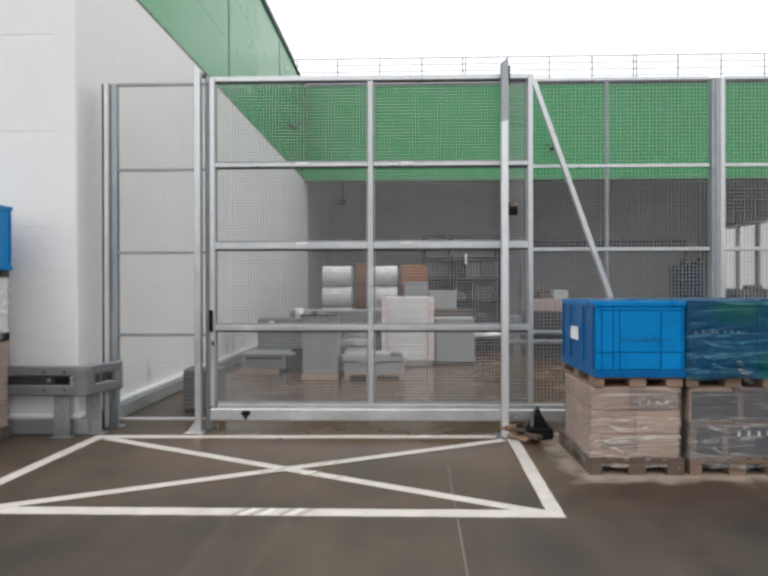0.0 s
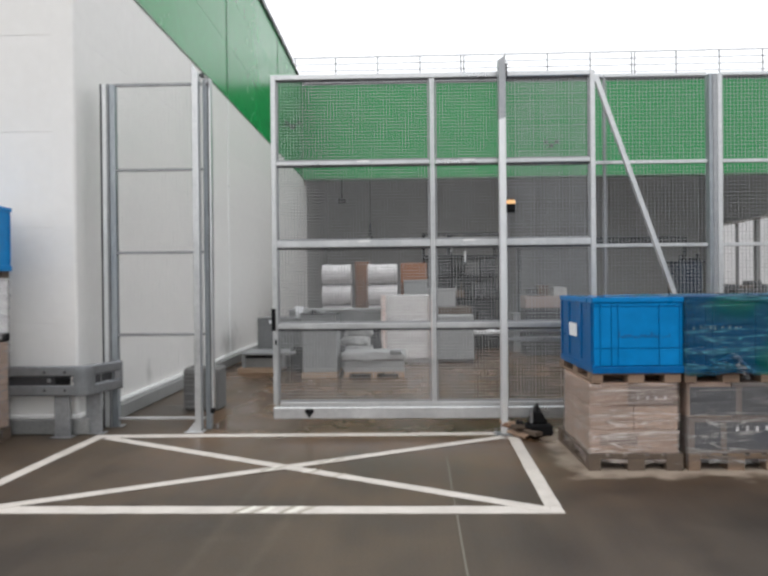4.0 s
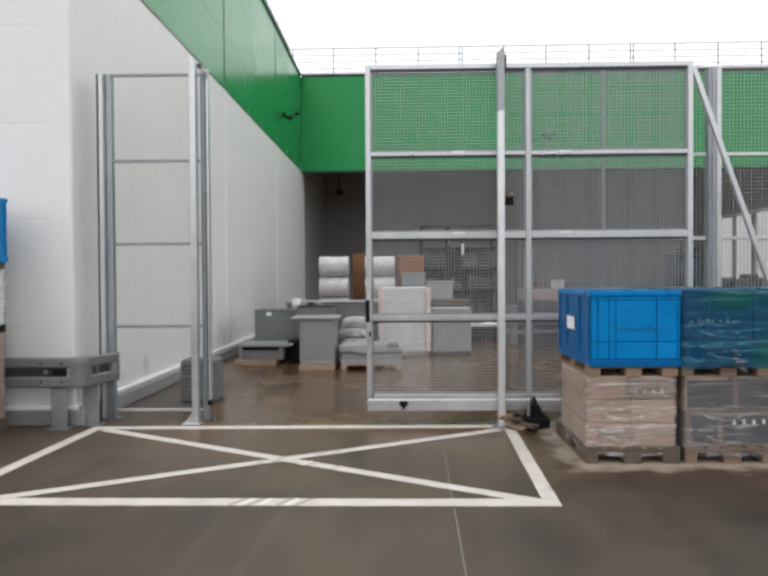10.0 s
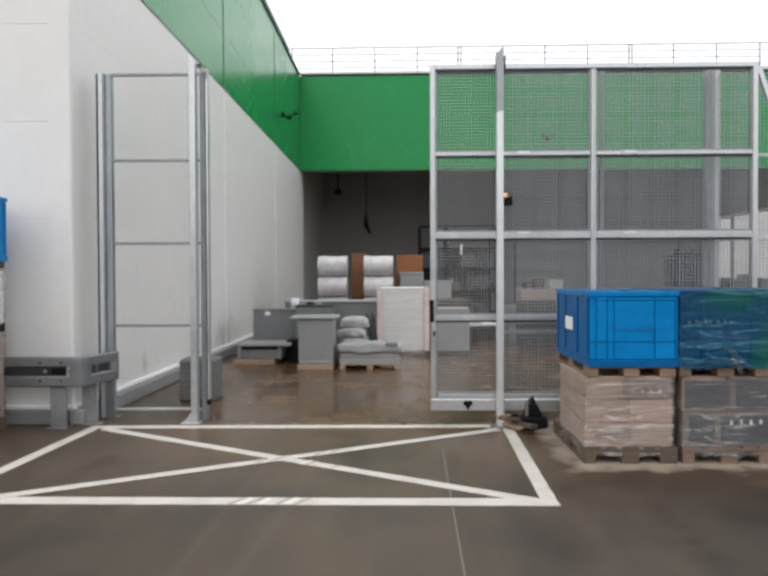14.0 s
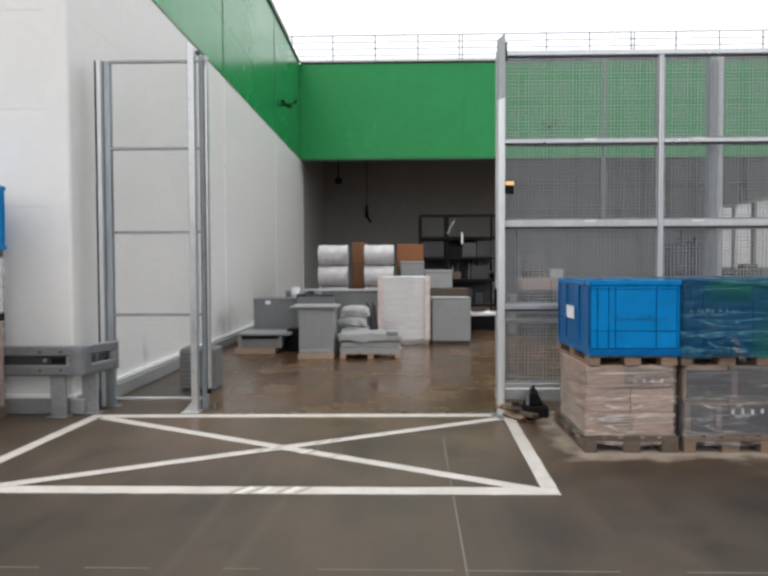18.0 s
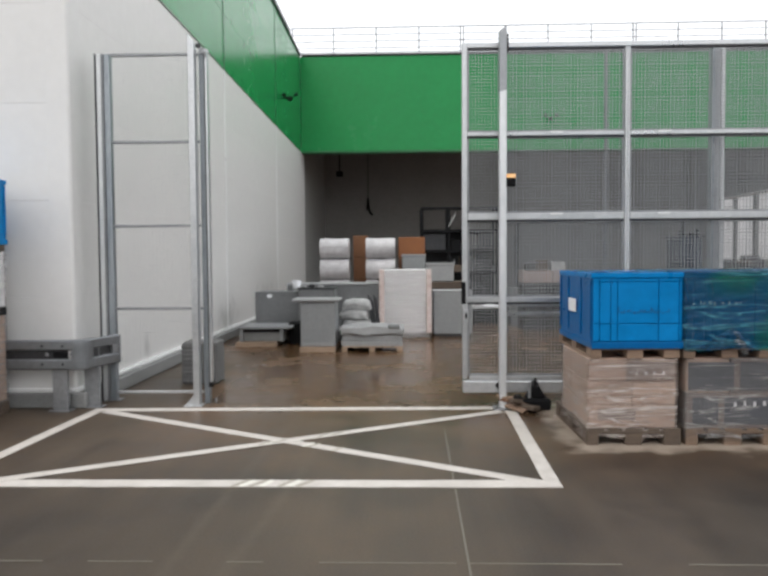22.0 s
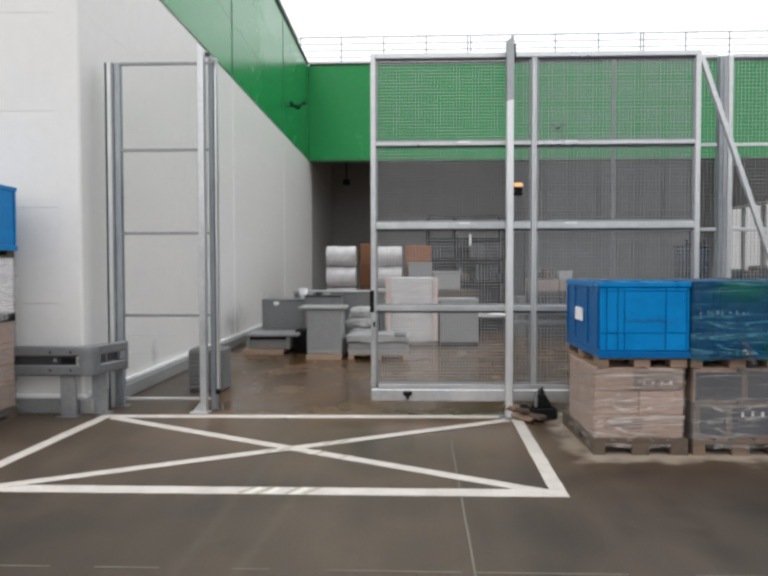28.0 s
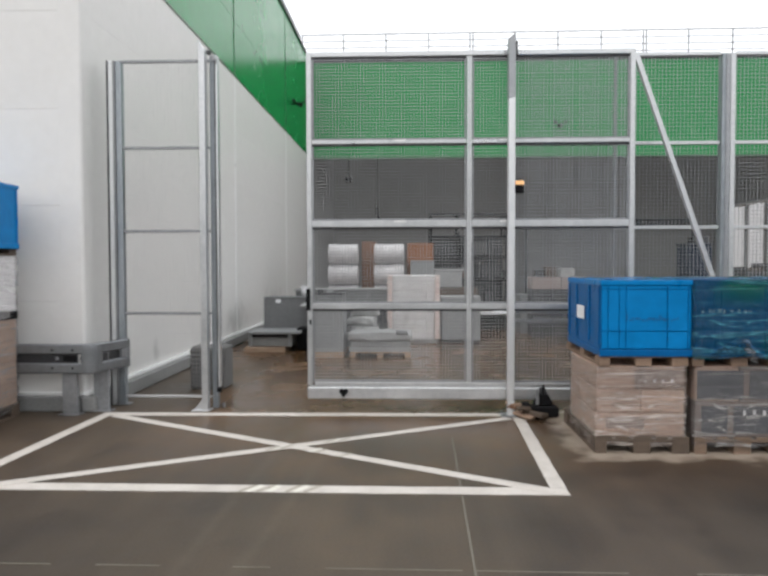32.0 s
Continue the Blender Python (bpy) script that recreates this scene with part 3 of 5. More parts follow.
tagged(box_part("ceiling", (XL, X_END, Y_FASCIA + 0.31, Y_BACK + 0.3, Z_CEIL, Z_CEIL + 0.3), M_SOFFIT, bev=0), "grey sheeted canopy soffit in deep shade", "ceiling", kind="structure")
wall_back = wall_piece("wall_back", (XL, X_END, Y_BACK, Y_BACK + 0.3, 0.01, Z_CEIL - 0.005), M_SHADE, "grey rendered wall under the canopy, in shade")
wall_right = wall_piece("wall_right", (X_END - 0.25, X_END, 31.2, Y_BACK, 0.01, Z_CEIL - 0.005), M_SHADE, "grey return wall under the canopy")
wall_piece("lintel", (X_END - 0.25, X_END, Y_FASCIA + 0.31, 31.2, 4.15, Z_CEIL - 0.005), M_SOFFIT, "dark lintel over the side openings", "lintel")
for y, hw in ((29.8, 0.06), (28.15, 0.12)):
    wall_piece("column", (X_END - 0.12, X_END, y - hw, y + hw, 0.01, 4.15), M_PLINTH, "grey column between the side openings", "column")
wall_piece("trim", (X_END - 0.3, X_END + 0.02, Y_FASCIA + 0.32, 31.2, 4.07, 4.148), M_TRIM, "white edge of the side opening", "trim")

# roller shutter in the back wall, slat by slat
shutter = thing("roller_shutter", (0, 0, 0), "light grey roller shutter closed in the canopy wall", "shutter", kind="structure")
zz = 0.02
while zz < 3.2:
    box_part("slat", (5.6, 13.2, Y_BACK - 0.05, Y_BACK - 0.004, zz, zz + 0.15), M_SHUTTER, shutter, 0.012)
    zz += 0.16
box_part("guide", (5.45, 5.6, Y_BACK - 0.09, Y_BACK - 0.004, 0.01, 3.4), M_DARK, shutter)
box_part("guide", (13.2, 13.35, Y_BACK - 0.09, Y_BACK - 0.004, 0.01, 3.4), M_DARK, shutter)
box_part("header", (5.45, 13.35, Y_BACK - 0.2, Y_BACK - 0.004, 3.4, 3.75), M_DARK, shutter, 0.02)

# neighbouring white building beyond the side openings
neighbour = thing("neighbour_building", (0, 0, 0), "white panelled building beyond the canopy openings", "building", kind="structure")
box_part("wall", (19.0, 19.3, 18, 60, 0.01, 7.0), M_SEAM, neighbour, 0)
for k in range(22):
    box_part("panel", (18.97, 19.0, 18 + k * 1.9, 19.88 + k * 1.9, 0.6, 6.98), M_PALE, neighbour, 0.006)
box_part("plinth", (18.95, 19.0, 18, 60, 0.01, 0.6), M_PLINTH, neighbour, 0.01)
box_part("roof", (18.9, 30, 17.9, 60, 7.0, 7.2), M_DARK, neighbour, 0.01)


# unseen wall added behind the camera to cut the low sky light
opposite = wall_piece("wall_opposite", (-45, 45, -20.3, -20.0, 0.01, 5.0), M_GREY_CLAD, "added unseen grey clad wall behind the camera, blocking low sky light")
panels_front(opposite, -19.985, [-45 + 6 * i for i in range(16)], (0.3, 1.85, 3.4, 4.98), M_GREY_CLAD)


# ---- roof railings ----
def roof_railing(name, length, pitch, along_y=False):
    rail = thing(name, (0, 0, 0), "thin galvanised steel safety railing on the roof edge", "railing", "roof railings")
    n = round(length / pitch)
    for i in range(n + 1):
        b = bmesh.new()
        for dx in ((-0.055, 0.055) if i % 4 == 0 else (0.0,)):
            box(b, i * pitch + dx - 0.023, i * pitch + dx + 0.023, -0.02, 0.02, 0, 0.985, 0.004)
        part("post", b, M_RAIL, rail)
    for z, r in ((0.985, 0.023), (0.74, 0.017), (0.5, 0.017), (0.26, 0.017)):
        b = bmesh.new()
        rod(b, (0, 0, z), (n * pitch, 0, z), r, 8)
        part("rail", b, M_RAIL, rail)
    b = bmesh.new()
    box(b, 0, n * pitch, -0.012, 0.012, 0.0, 0.12, 0.002)
    part("toe_board", b, M_GALV, rail)
    return rail


r = roof_railing("roof_railing", 18.6, 1.552)
r.matrix_basis = pose(-3.945, Y_FASCIA + 0.22, Z_TOP + 0.075, 0, -0.13, 0)
r2 = copy_thing(r, pose(-3.85, 4.4 + 0.15, Z_TOP + 0.06, 0, 0, 90))
r2.matrix_basis = pose(-4.0, 7.05, Z_TOP + 0.06, 0, 0, 90)


# ---- yard marking: a white box with a cross ----
def strip(name, a, b, w, mat, label, cat="marking", z=0.004):
    bmx = bmesh.new()
    a, b = Vector((*a, 0)), Vector((*b, 0))
    d = (b - a).normalized()
    s = Vector((-d.y, d.x, 0)) * w / 2
    n = max(2, int((b - a).length / 0.12))
    rng = random.Random(int(abs(a.x * 91 + b.y * 57) * 10))
    left, right = [], []
    for i in range(n + 1):
        p = a + (b - a) * i / n
        left.append(bmx.verts.new(p + s * (1 + rng.uniform(-0.05, 0.05)) + Vector((0, 0, z))))
        right.append(bmx.verts.new(p - s * (1 + rng.uniform(-0.05, 0.05)) + Vector((0, 0, z))))
    for i in range(n):
        bmx.faces.new((left[i], right[i], right[i + 1], left[i + 1]))
    ret = bmesh.ops.extrude_face_region(bmx, geom=bmx.faces[:])
    for v in ret["geom"]:
        if isinstance(v, bmesh.types.BMVert):
            v.co.z -= 0.0035
    return part(name, bmx, mat, None, label)


mark = thing("floor_marking", (0, 0, 0), "white painted box with a cross on the concrete", "marking", kind="structure")
for a, b, w in (((-3.34, 7.41), (1.21, 7.48), 0.14), ((-3.44, 4.955), (1.13, 4.945), 0.155), ((-3.285, 7.335), (-3.38, 5.04), 0.12), ((1.152, 7.395), (1.075, 5.03), 0.118)):
    strip("line", a, b, w, M_LINE, "").parent = mark
for a, b in (((-3.16, 7.32), (1.03, 4.94)), ((-3.2, 4.895), (1.04, 7.29))):
    strip("line", a, b, 0.118, M_LINE, "", z=0.006 if a[1] > 6 else 0.008).parent = mark
strip("floor_line", (0.4, 6.5), (0.3, 1.2), 0.011, M_LINE_OLD, "thin faded line along the concrete joint", z=0.003)["kind"] = "structure"
for x0, x1 in ((-2.5, -1.95), (-1.7, -1.35), (-0.95, -0.75), (-0.45, 0.28), (0.34, 1.15), (1.5, 2.9)):
    strip("floor_line", (x0, 3.645 - 0.006 * x0), (x1, 3.645 - 0.006 * x1), 0.008, M_LINE_OLD, "thin worn line along the concrete joint", z=0.003)["kind"] = "structure"


# ---- sliding gate ----
GW, GZ0, GZ1 = 3.54, 0.145, 3.925
gate = thing("sliding_gate", (-2.13, 7.62, 0), "galvanised steel sliding yard gate with wire mesh infill", "gate")
RAILS = ((2.953, 0.042), (2.066, 0.072), (1.165, 0.06))


def gate_bar(name, x0, x1, z0, z1, y0=-0.03, y1=0.03, mat=M_GALV, label="", bev=0.005):
    return box_part(name, (x0, x1, y0, y1, z0, z1), mat, gate, bev, label)


gate_bar("stile", 0, 0.055, GZ0 + 0.15, GZ1)
gate_bar("stile", 1.749, 1.791, 0.33, GZ1 - 0.055, -0.016, 0.03, M_GALV, "recessed channel stile")
for x0 in (1.747, 1.781):
    gate_bar("stile_lip", x0, x0 + 0.012, 0.33, GZ1 - 0.056, -0.034, -0.0165, M_GALV_PALE, bev=0.003)
gate_bar("stile", GW - 0.055, GW, 0.33, GZ1)
gate_bar("top_rail", 0.056, GW - 0.056, GZ1 - 0.055, GZ1)
for zc, hh in RAILS:
    for x0, x1 in ((0.056, 1.741), (1.799, GW - 0.056)):
        gate_bar("rail", x0, x1, zc - hh / 2, zc + hh / 2)
# cantilever bottom beam with its running track, and the tail behind it
gate_bar("bottom_beam", 0, 5.0, GZ0, GZ0 + 0.135, -0.06, 0.06, bev=0.012)
gate_bar("bottom_rail", 0.076, 4.9, GZ0 + 0.136, GZ0 + 0.185, -0.03, 0.03)
bm = bmesh.new()
bar(bm, (GW + 0.01, 0, GZ1 - 0.07), (4.78, 0, 0.34), 0.05, 0.052)
part("brace", bm, M_GALV, gate, "diagonal tail brace")
zs = [0.332] + [z for zc, hh in reversed(RAILS) for z in (zc - hh / 2, zc + hh / 2)] + [GZ1 - 0.055]
for z0, z1 in zip(zs[0::2], zs[1::2]):
    for x0, x1 in ((0.057, 1.74), (1.8, GW - 0.057)):
        wire_part("wire_mesh", gate, x0 + 0.02, x1 - 0.02, z0 + 0.02, z1 - 0.02, -0.005)
        # dark top edge: the shadow line under each rail, put into its colour
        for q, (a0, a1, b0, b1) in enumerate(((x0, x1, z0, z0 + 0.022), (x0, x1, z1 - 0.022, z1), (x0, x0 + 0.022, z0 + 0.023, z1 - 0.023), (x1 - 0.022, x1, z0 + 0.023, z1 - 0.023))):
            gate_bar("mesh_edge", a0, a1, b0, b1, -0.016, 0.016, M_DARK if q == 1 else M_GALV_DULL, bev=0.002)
gate_bar("lock_plate", -0.012, 0.035, 1.12, 1.36, -0.04, -0.031, M_BLACK, "black lock plate")
case = gate_bar("lock_case", 0.012, 0.062, 0.92, 1.06, -0.05, -0.031, M_GALV, "steel lock case")
box_part("keyhole", (0.026, 0.048, -0.054, -0.0505, 0.965, 1.02), M_BLACK, case, 0.002, "black lock cylinder")
bm = bmesh.new()
for dx in (-0.022, 0.022):
    rod(bm, (0.4 + dx, -0.064, 0.235), (0.4 + dx, -0.076, 0.235), 0.027, 14)
vs = rod(bm, (0.4, -0.0635, 0.205), (0.4, -0.0755, 0.205), 0.045, 3)
bmesh.ops.rotate(bm, verts=vs, cent=(0.4, -0.07, 0.205), matrix=Matrix.Rotation(math.pi, 3, 'Y'))
part("end_stop", bm, M_BLACK, gate, "black rubber end stop")
for zc in (2.965, 2.09):
    for xx in (0.95, 2.1):
        gate_bar("clamp", xx, xx + 0.13, zc - 0.008, zc + 0.01, -0.035, -0.0305, M_TRIM, bev=0.002)


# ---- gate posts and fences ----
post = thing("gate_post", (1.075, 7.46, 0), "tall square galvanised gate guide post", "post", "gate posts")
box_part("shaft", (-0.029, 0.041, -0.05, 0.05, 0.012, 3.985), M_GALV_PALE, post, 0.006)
# the upper length is duller than the shaft and slightly proud of it
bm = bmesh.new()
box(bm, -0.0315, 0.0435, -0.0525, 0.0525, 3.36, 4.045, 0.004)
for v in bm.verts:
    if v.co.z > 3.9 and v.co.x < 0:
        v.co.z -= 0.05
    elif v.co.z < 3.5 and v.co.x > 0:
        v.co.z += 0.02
part("upper_length", bm, M_GALV_MID, post, "duller grey upper length of the post")
box_part("base_plate", (-0.1, 0.1, -0.11, 0.11, 0, 0.012), M_GALV_DULL, post)
box_part("guide_bracket", (0.042, 0.075, 0.0, 0.26, 3.95, 3.975), M_DARK, post, 0.004, "dark roller guide bracket")
for yy in (0.075, 0.245):
    bm = bmesh.new()
    rod(bm, (0.06, yy, 3.8), (0.06, yy, 3.949), 0.022, 12)
    part("guide_roller", bm, M_BLACK, post, "black guide roller")
for dx in (-0.075, 0.075):
    for dy in (-0.085, 0.085):
        bm = bmesh.new()
        rod(bm, (dx, dy, 0.012), (dx, dy, 0.035), 0.011, 6)
        part("bolt", bm, M_GALV_DULL, post)

rear = thing("fence_post", (1.15, 7.9, 0), "galvanised fence post behind the gate leaf", "post", "fence posts")
box_part("shaft", (-0.04, 0.04, -0.04, 0.04, 0.0, 3.95), M_GALV, rear)

catch = thing("gate_post", (-2.265, 7.66, 0), "galvanised gate catch post with a steel foot plate", "post", "gate posts")
bm = bmesh.new()
box(bm, -0.042, 0.028, -0.06, 0.04, 0.012, 4.07, 0.006)
for v in bm.verts:
    if v.co.z > 4.0 and v.co.x > 0:
        v.co.z -= 0.08
part("shaft", bm, M_GALV, catch)
box_part("rear_shaft", (0.036, 0.1, 0.1, 0.18, 0.0, 3.95), M_GALV_BLUE, catch, 0.005, "blue-grey streaked rear channel")
box_part("catch_channel", (0.115, 0.14, 0.05, 0.13, 0.25, 3.94), M_GALV, catch, 0.004)
box_part("web", (0.101, 0.1145, 0.06, 0.17, 0.2, 3.93), M_DARK, catch, 0.002, "dark strip between the rear shaft and the catch channel")
box_part("base_plate", (-0.15, 0.06, -0.1, 0.06, 0, 0.012), M_GALV, catch)
box_part("top_hook", (0.04, 0.085, -0.03, 0.02, 3.93, 3.975), M_DARK, catch, 0.006, "dark catch hook")
box_part("hook_lip", (0.088, 0.13, -0.02, 0.01, 3.86, 3.93), M_GALV_DULL, catch, 0.006)
bm = bmesh.new()
for k in range(2):
    v0 = [bm.verts.new((-0.043 - 0.09 * (1 - i), -0.03 + 0.01 * k, z)) for i, z in ((0, 0.012), (1, 0.012), (1, 0.13))]
    bm.faces.new(v0)
part("gusset", bm, M_GALV, catch)
for dx in (0.08, 0.15):
    bm = bmesh.new()
    rod(bm, (dx, 0.16, 0.0), (dx, 0.16, 0.05), 0.016, 6)
    part("bolt", bm, M_GALV_DULL, catch)
box_part("stop", (0.115, 0.165, -0.01, 0.03, 0.2, 0.25), M_BLACK, catch, 0.01, "black rubber stop")

left_fence = thing("yard_fence", (0, 7.92, 0), "narrow galvanised mesh fence panel beside the wall", "fence", "fence panels")
# the post's highlight and dark edge are put in as pale and dark strips
for x0, x1, y0, y1, mt in ((-3.45, -3.438, -0.05, 0.05, M_DARK), (-3.437, -3.385, -0.03, 0.05, M_GALV_PALE), (-3.378, -3.355, -0.045, 0.03, M_GALV_DULL), (-3.352, -3.285, -0.025, 0.05, M_GALV_BLUE)):
    box_part("post", (x0, x1, y0, y1, 0.0, 3.95), mt, left_fence, 0.004)
for z in (3.94, 2.96, 2.01, 1.065, 0.1):
    box_part("rail", (-3.281, -2.28, -0.02, 0.02, z - 0.015, z + 0.015), M_GALV_DULL if z > 0.2 else M_GALV, left_fence, 0.004)
for z0, z1 in ((0.12, 1.04), (1.09, 1.985), (2.035, 2.935), (2.985, 3.915)):
    wire_part("wire_mesh", left_fence, -3.26, -2.29, z0, z1, -0.004, 0.0425, 0.0007)

right_fence = thing("yard_fence", (0, 7.92, 0), "tall galvanised mesh fence panels beside the gate", "fence", "fence panels")
for x0, x1, mt in ((3.452, 3.492, M_GALV_BLUE), (3.4945, 3.545, M_GALV_MID), (3.5475, 3.6, M_GALV), (5.9, 6.0, M_GALV)):
    box_part("post", (x0, x1, -0.05, 0.05, 0.0, 3.945), mt, right_fence, 0.005)
for a, b in ((1.2, 3.445), (3.61, 5.89)):
    for z in (3.95, 2.97, 2.03, 1.09, 0.985, 0.2):
        box_part("rail", (a, b, -0.02, 0.02, z - 0.02, z + 0.02), M_GALV, right_fence, 0.004)
    for z0, z1 in ((0.22, 0.96), (1.115, 2.01), (2.05, 2.95), (2.99, 3.93)):
        mid = 2.3 if a < 2 else (a + b) / 2
        wire_part("wire_mesh", right_fence, a + 0.02, mid - 0.03, z0, z1, -0.004, 0.041, 0.0047)
        wire_part("wire_mesh", right_fence, mid + 0.03, b - 0.02, z0, z1, -0.004, 0.041, 0.0047)
        box_part("mullion", (mid - 0.017, mid + 0.017, -0.012, 0.012, z0, z1), M_GALV_DULL, right_fence, 0.003)

lamp = thing("warning_light", (1.155, 7.46, 2.375), "small amber warning light on a black base", "light")
box_part("bracket", (-0.036, 0.06, -0.03, 0.03, 0.0, 0.025), M_BLACK, lamp, 0.004)
bm = bmesh.new()
rod(bm, (0.015, 0, 0.026), (0.015, 0, 0.085), 0.05, 16)
part("base", bm, M_BLACK, lamp)
bm = bmesh.new()
rod(bm, (0.015, 0, 0.129), (0.015, 0, 0.143), 0.042, 16, 0.026)
part("cap", bm, M_AMBER, lamp, "amber lens cap")
# drum added for the lamp's flashing: one half glows, the other stays dark
bm = bmesh.new()
rod(bm, (0, 0, -0.0205), (0, 0, 0.0205), 0.049, 24)
drum = part("flash_drum", bm, M_AMBER, lamp, "amber drum whose flips stand for the lamp's flashes")
drum.data.materials.append(M_GLOW)
for p in drum.data.polygons:
    p.material_index = 1 if p.center.y < -0.005 else 0
drum.matrix_basis = pose(0.015, 0, 0.108)


# ---- corner crash barrier ----
barrier = thing("crash_barrier", (0, 0, 0), "grey galvanised crash barrier wrapped round the wall corner", "barrier")


def sweep(path, z0, z1, depth, bulge=0.3):
    """A rounded steel band swept along a path, its face to the right of the way."""
    bmx = bmesh.new()
    pts = [Vector((*p, 0)) for p in path]
    h = z1 - z0
    prof = [(-depth, 0.0), (-depth * bulge, 0.0), (0.0, 0.14), (0.0, 0.86), (-depth * bulge, 1.0), (-depth, 1.0)]
    rows = []
    for i, p in enumerate(pts):
        d = (pts[min(i + 1, len(pts) - 1)] - pts[max(i - 1, 0)]).normalized()
        out = Vector((d.y, -d.x, 0))
        rows.append([bmx.verts.new(p + out * o + Vector((0, 0, z0 + f * h))) for o, f in prof])
    n = len(prof)
    for r0, r1 in zip(rows, rows[1:]):
        for i in range(n):
            j = (i + 1) % n
            bmx.faces.new((r0[i], r1[i], r1[j], r0[j]))
    bmx.faces.new(rows[0])
    bmx.faces.new(rows[-1][::-1])
    return bmx


# the corner: a tight bend between the front run and the short return
BEND = [(-3.5 + 0.14 * math.sin(radians(a)), 7.44 - 0.14 * math.cos(radians(a))) for a in (0, 15, 30, 45, 60, 72)]
SIDE_END = (-3.228, 7.862)
RUN = [(-9.0, 7.3), (-3.62, 7.3)] + BEND + [SIDE_END]
part("upper_band", sweep(RUN, 0.664, 0.775, 0.05), M_GALV_BARRIER, barrier)
part("lower_band", sweep(RUN, 0.455, 0.569, 0.05), M_GALV_BARRIER, barrier)
part("valley", sweep([(-3.35, 7.475), (-3.305, 7.78)], 0.575, 0.665, 0.008), M_DARK, barrier, "dark backing strip in the beam's slot")
part("valley", sweep([(-9.0, 7.338), (-3.57, 7.338)], 0.56, 0.68, 0.008), M_DARK, barrier, "dark strip along the valley of the beam")
part("corner_plate", sweep([(-3.515, 7.2975)] + [(-3.5 + 0.1425 * math.sin(radians(a)), 7.44 - 0.1425 * math.cos(radians(a))) for a in (5, 15, 30, 45, 60, 72)] + [(-3.352, 7.47)],
                           0.452, 0.778, 0.05, 0.25), M_GALV_BARRIER, barrier, "smooth bent corner sleeve")
for x0, x1, z0, z1 in ((-3.72, -3.58, 0.588, 0.648), (-3.81, -3.775, 0.6, 0.64), (-3.54, -3.522, 0.6, 0.64)):
    box_part("splice_block", (x0, x1, 7.31, 7.337, z0, z1), M_BLACK if x1 - x0 > 0.1 else M_GALV_DULL, barrier, 0.006, "dark splice block in the slot" if x1 - x0 > 0.1 else "")
bm = bmesh.new()
for a, b in (((-3.262, 7.77), (-3.238, 7.856)),):
    bar(bm, (a[0] - 0.012, a[1], 0.62), (b[0] - 0.012, b[1], 0.62), 0.02, 0.09, 0.004)
part("bridge_plate", bm, M_GALV_DULL, barrier)
box_part("end_plate", (-3.25, -3.215, 7.864, 7.868, 0.455, 0.775), M_GALV_DULL, barrier, 0.004)
for x, y, hw in ((-6.2, 7.4, 0.07), (-3.677, 7.4, 0.08), (-3.42, 7.6, 0.085), (-3.37, 7.98, 0.07)):
    box_part("post", (x - hw, x + hw, y - 0.045, y + 0.005, 0.0, 0.75), M_GALV_DULL, barrier, 0.006)
    box_part("base_plate", (x - 0.12, x + 0.12, y - 0.09, y + 0.06, 0.0, 0.012), M_GALV_DULL, barrier)
for xx in (-5.35, -5.13, -3.829, -3.608):
    for z in (0.712, 0.517):
        bm = bmesh.new()
        rod(bm, (xx, 7.3, z), (xx, 7.291, z), 0.015, 6)
        part("bolt", bm, M_DARK, barrier)

# ---- pallets ----
def pallet(name, at, mat, group, label="wooden euro pallet under the load", turn=0, k=1.0, wide=1.0):
    p = thing(name, at, label, "pallet", group, turn=turn)
    drop = 0.144 * (1 - k)
    for x in (0.0, 0.3275, 0.655):
        x0, x1 = x * wide, (x + 0.1 if x == 0 else min(0.8, x + 0.145)) * wide
        box_part("bottom_board", (x0, x1, 0, 1.2, 0, 0.022), mat, p, 0.003)
        for y in (0, 0.5275, 1.055):
            box_part("block", (x0, x1, y, y + 0.145, 0.0225, 0.1 - drop), mat, p, 0.004)
    for y in (0, 0.5275, 1.055):
        box_part("stringer", (0, 0.8 * wide, y, y + 0.145, 0.1005 - drop, 0.122 - drop), mat, p, 0.003)
    for x, w in ((0, 0.145), (0.185, 0.1), (0.3275, 0.145), (0.515, 0.1), (0.655, 0.145)):
        box_part("top_board", (x * wide, (x + w) * wide, 0, 1.2, 0.1225 - drop, 0.144 * k), mat, p, 0.003)
    return p


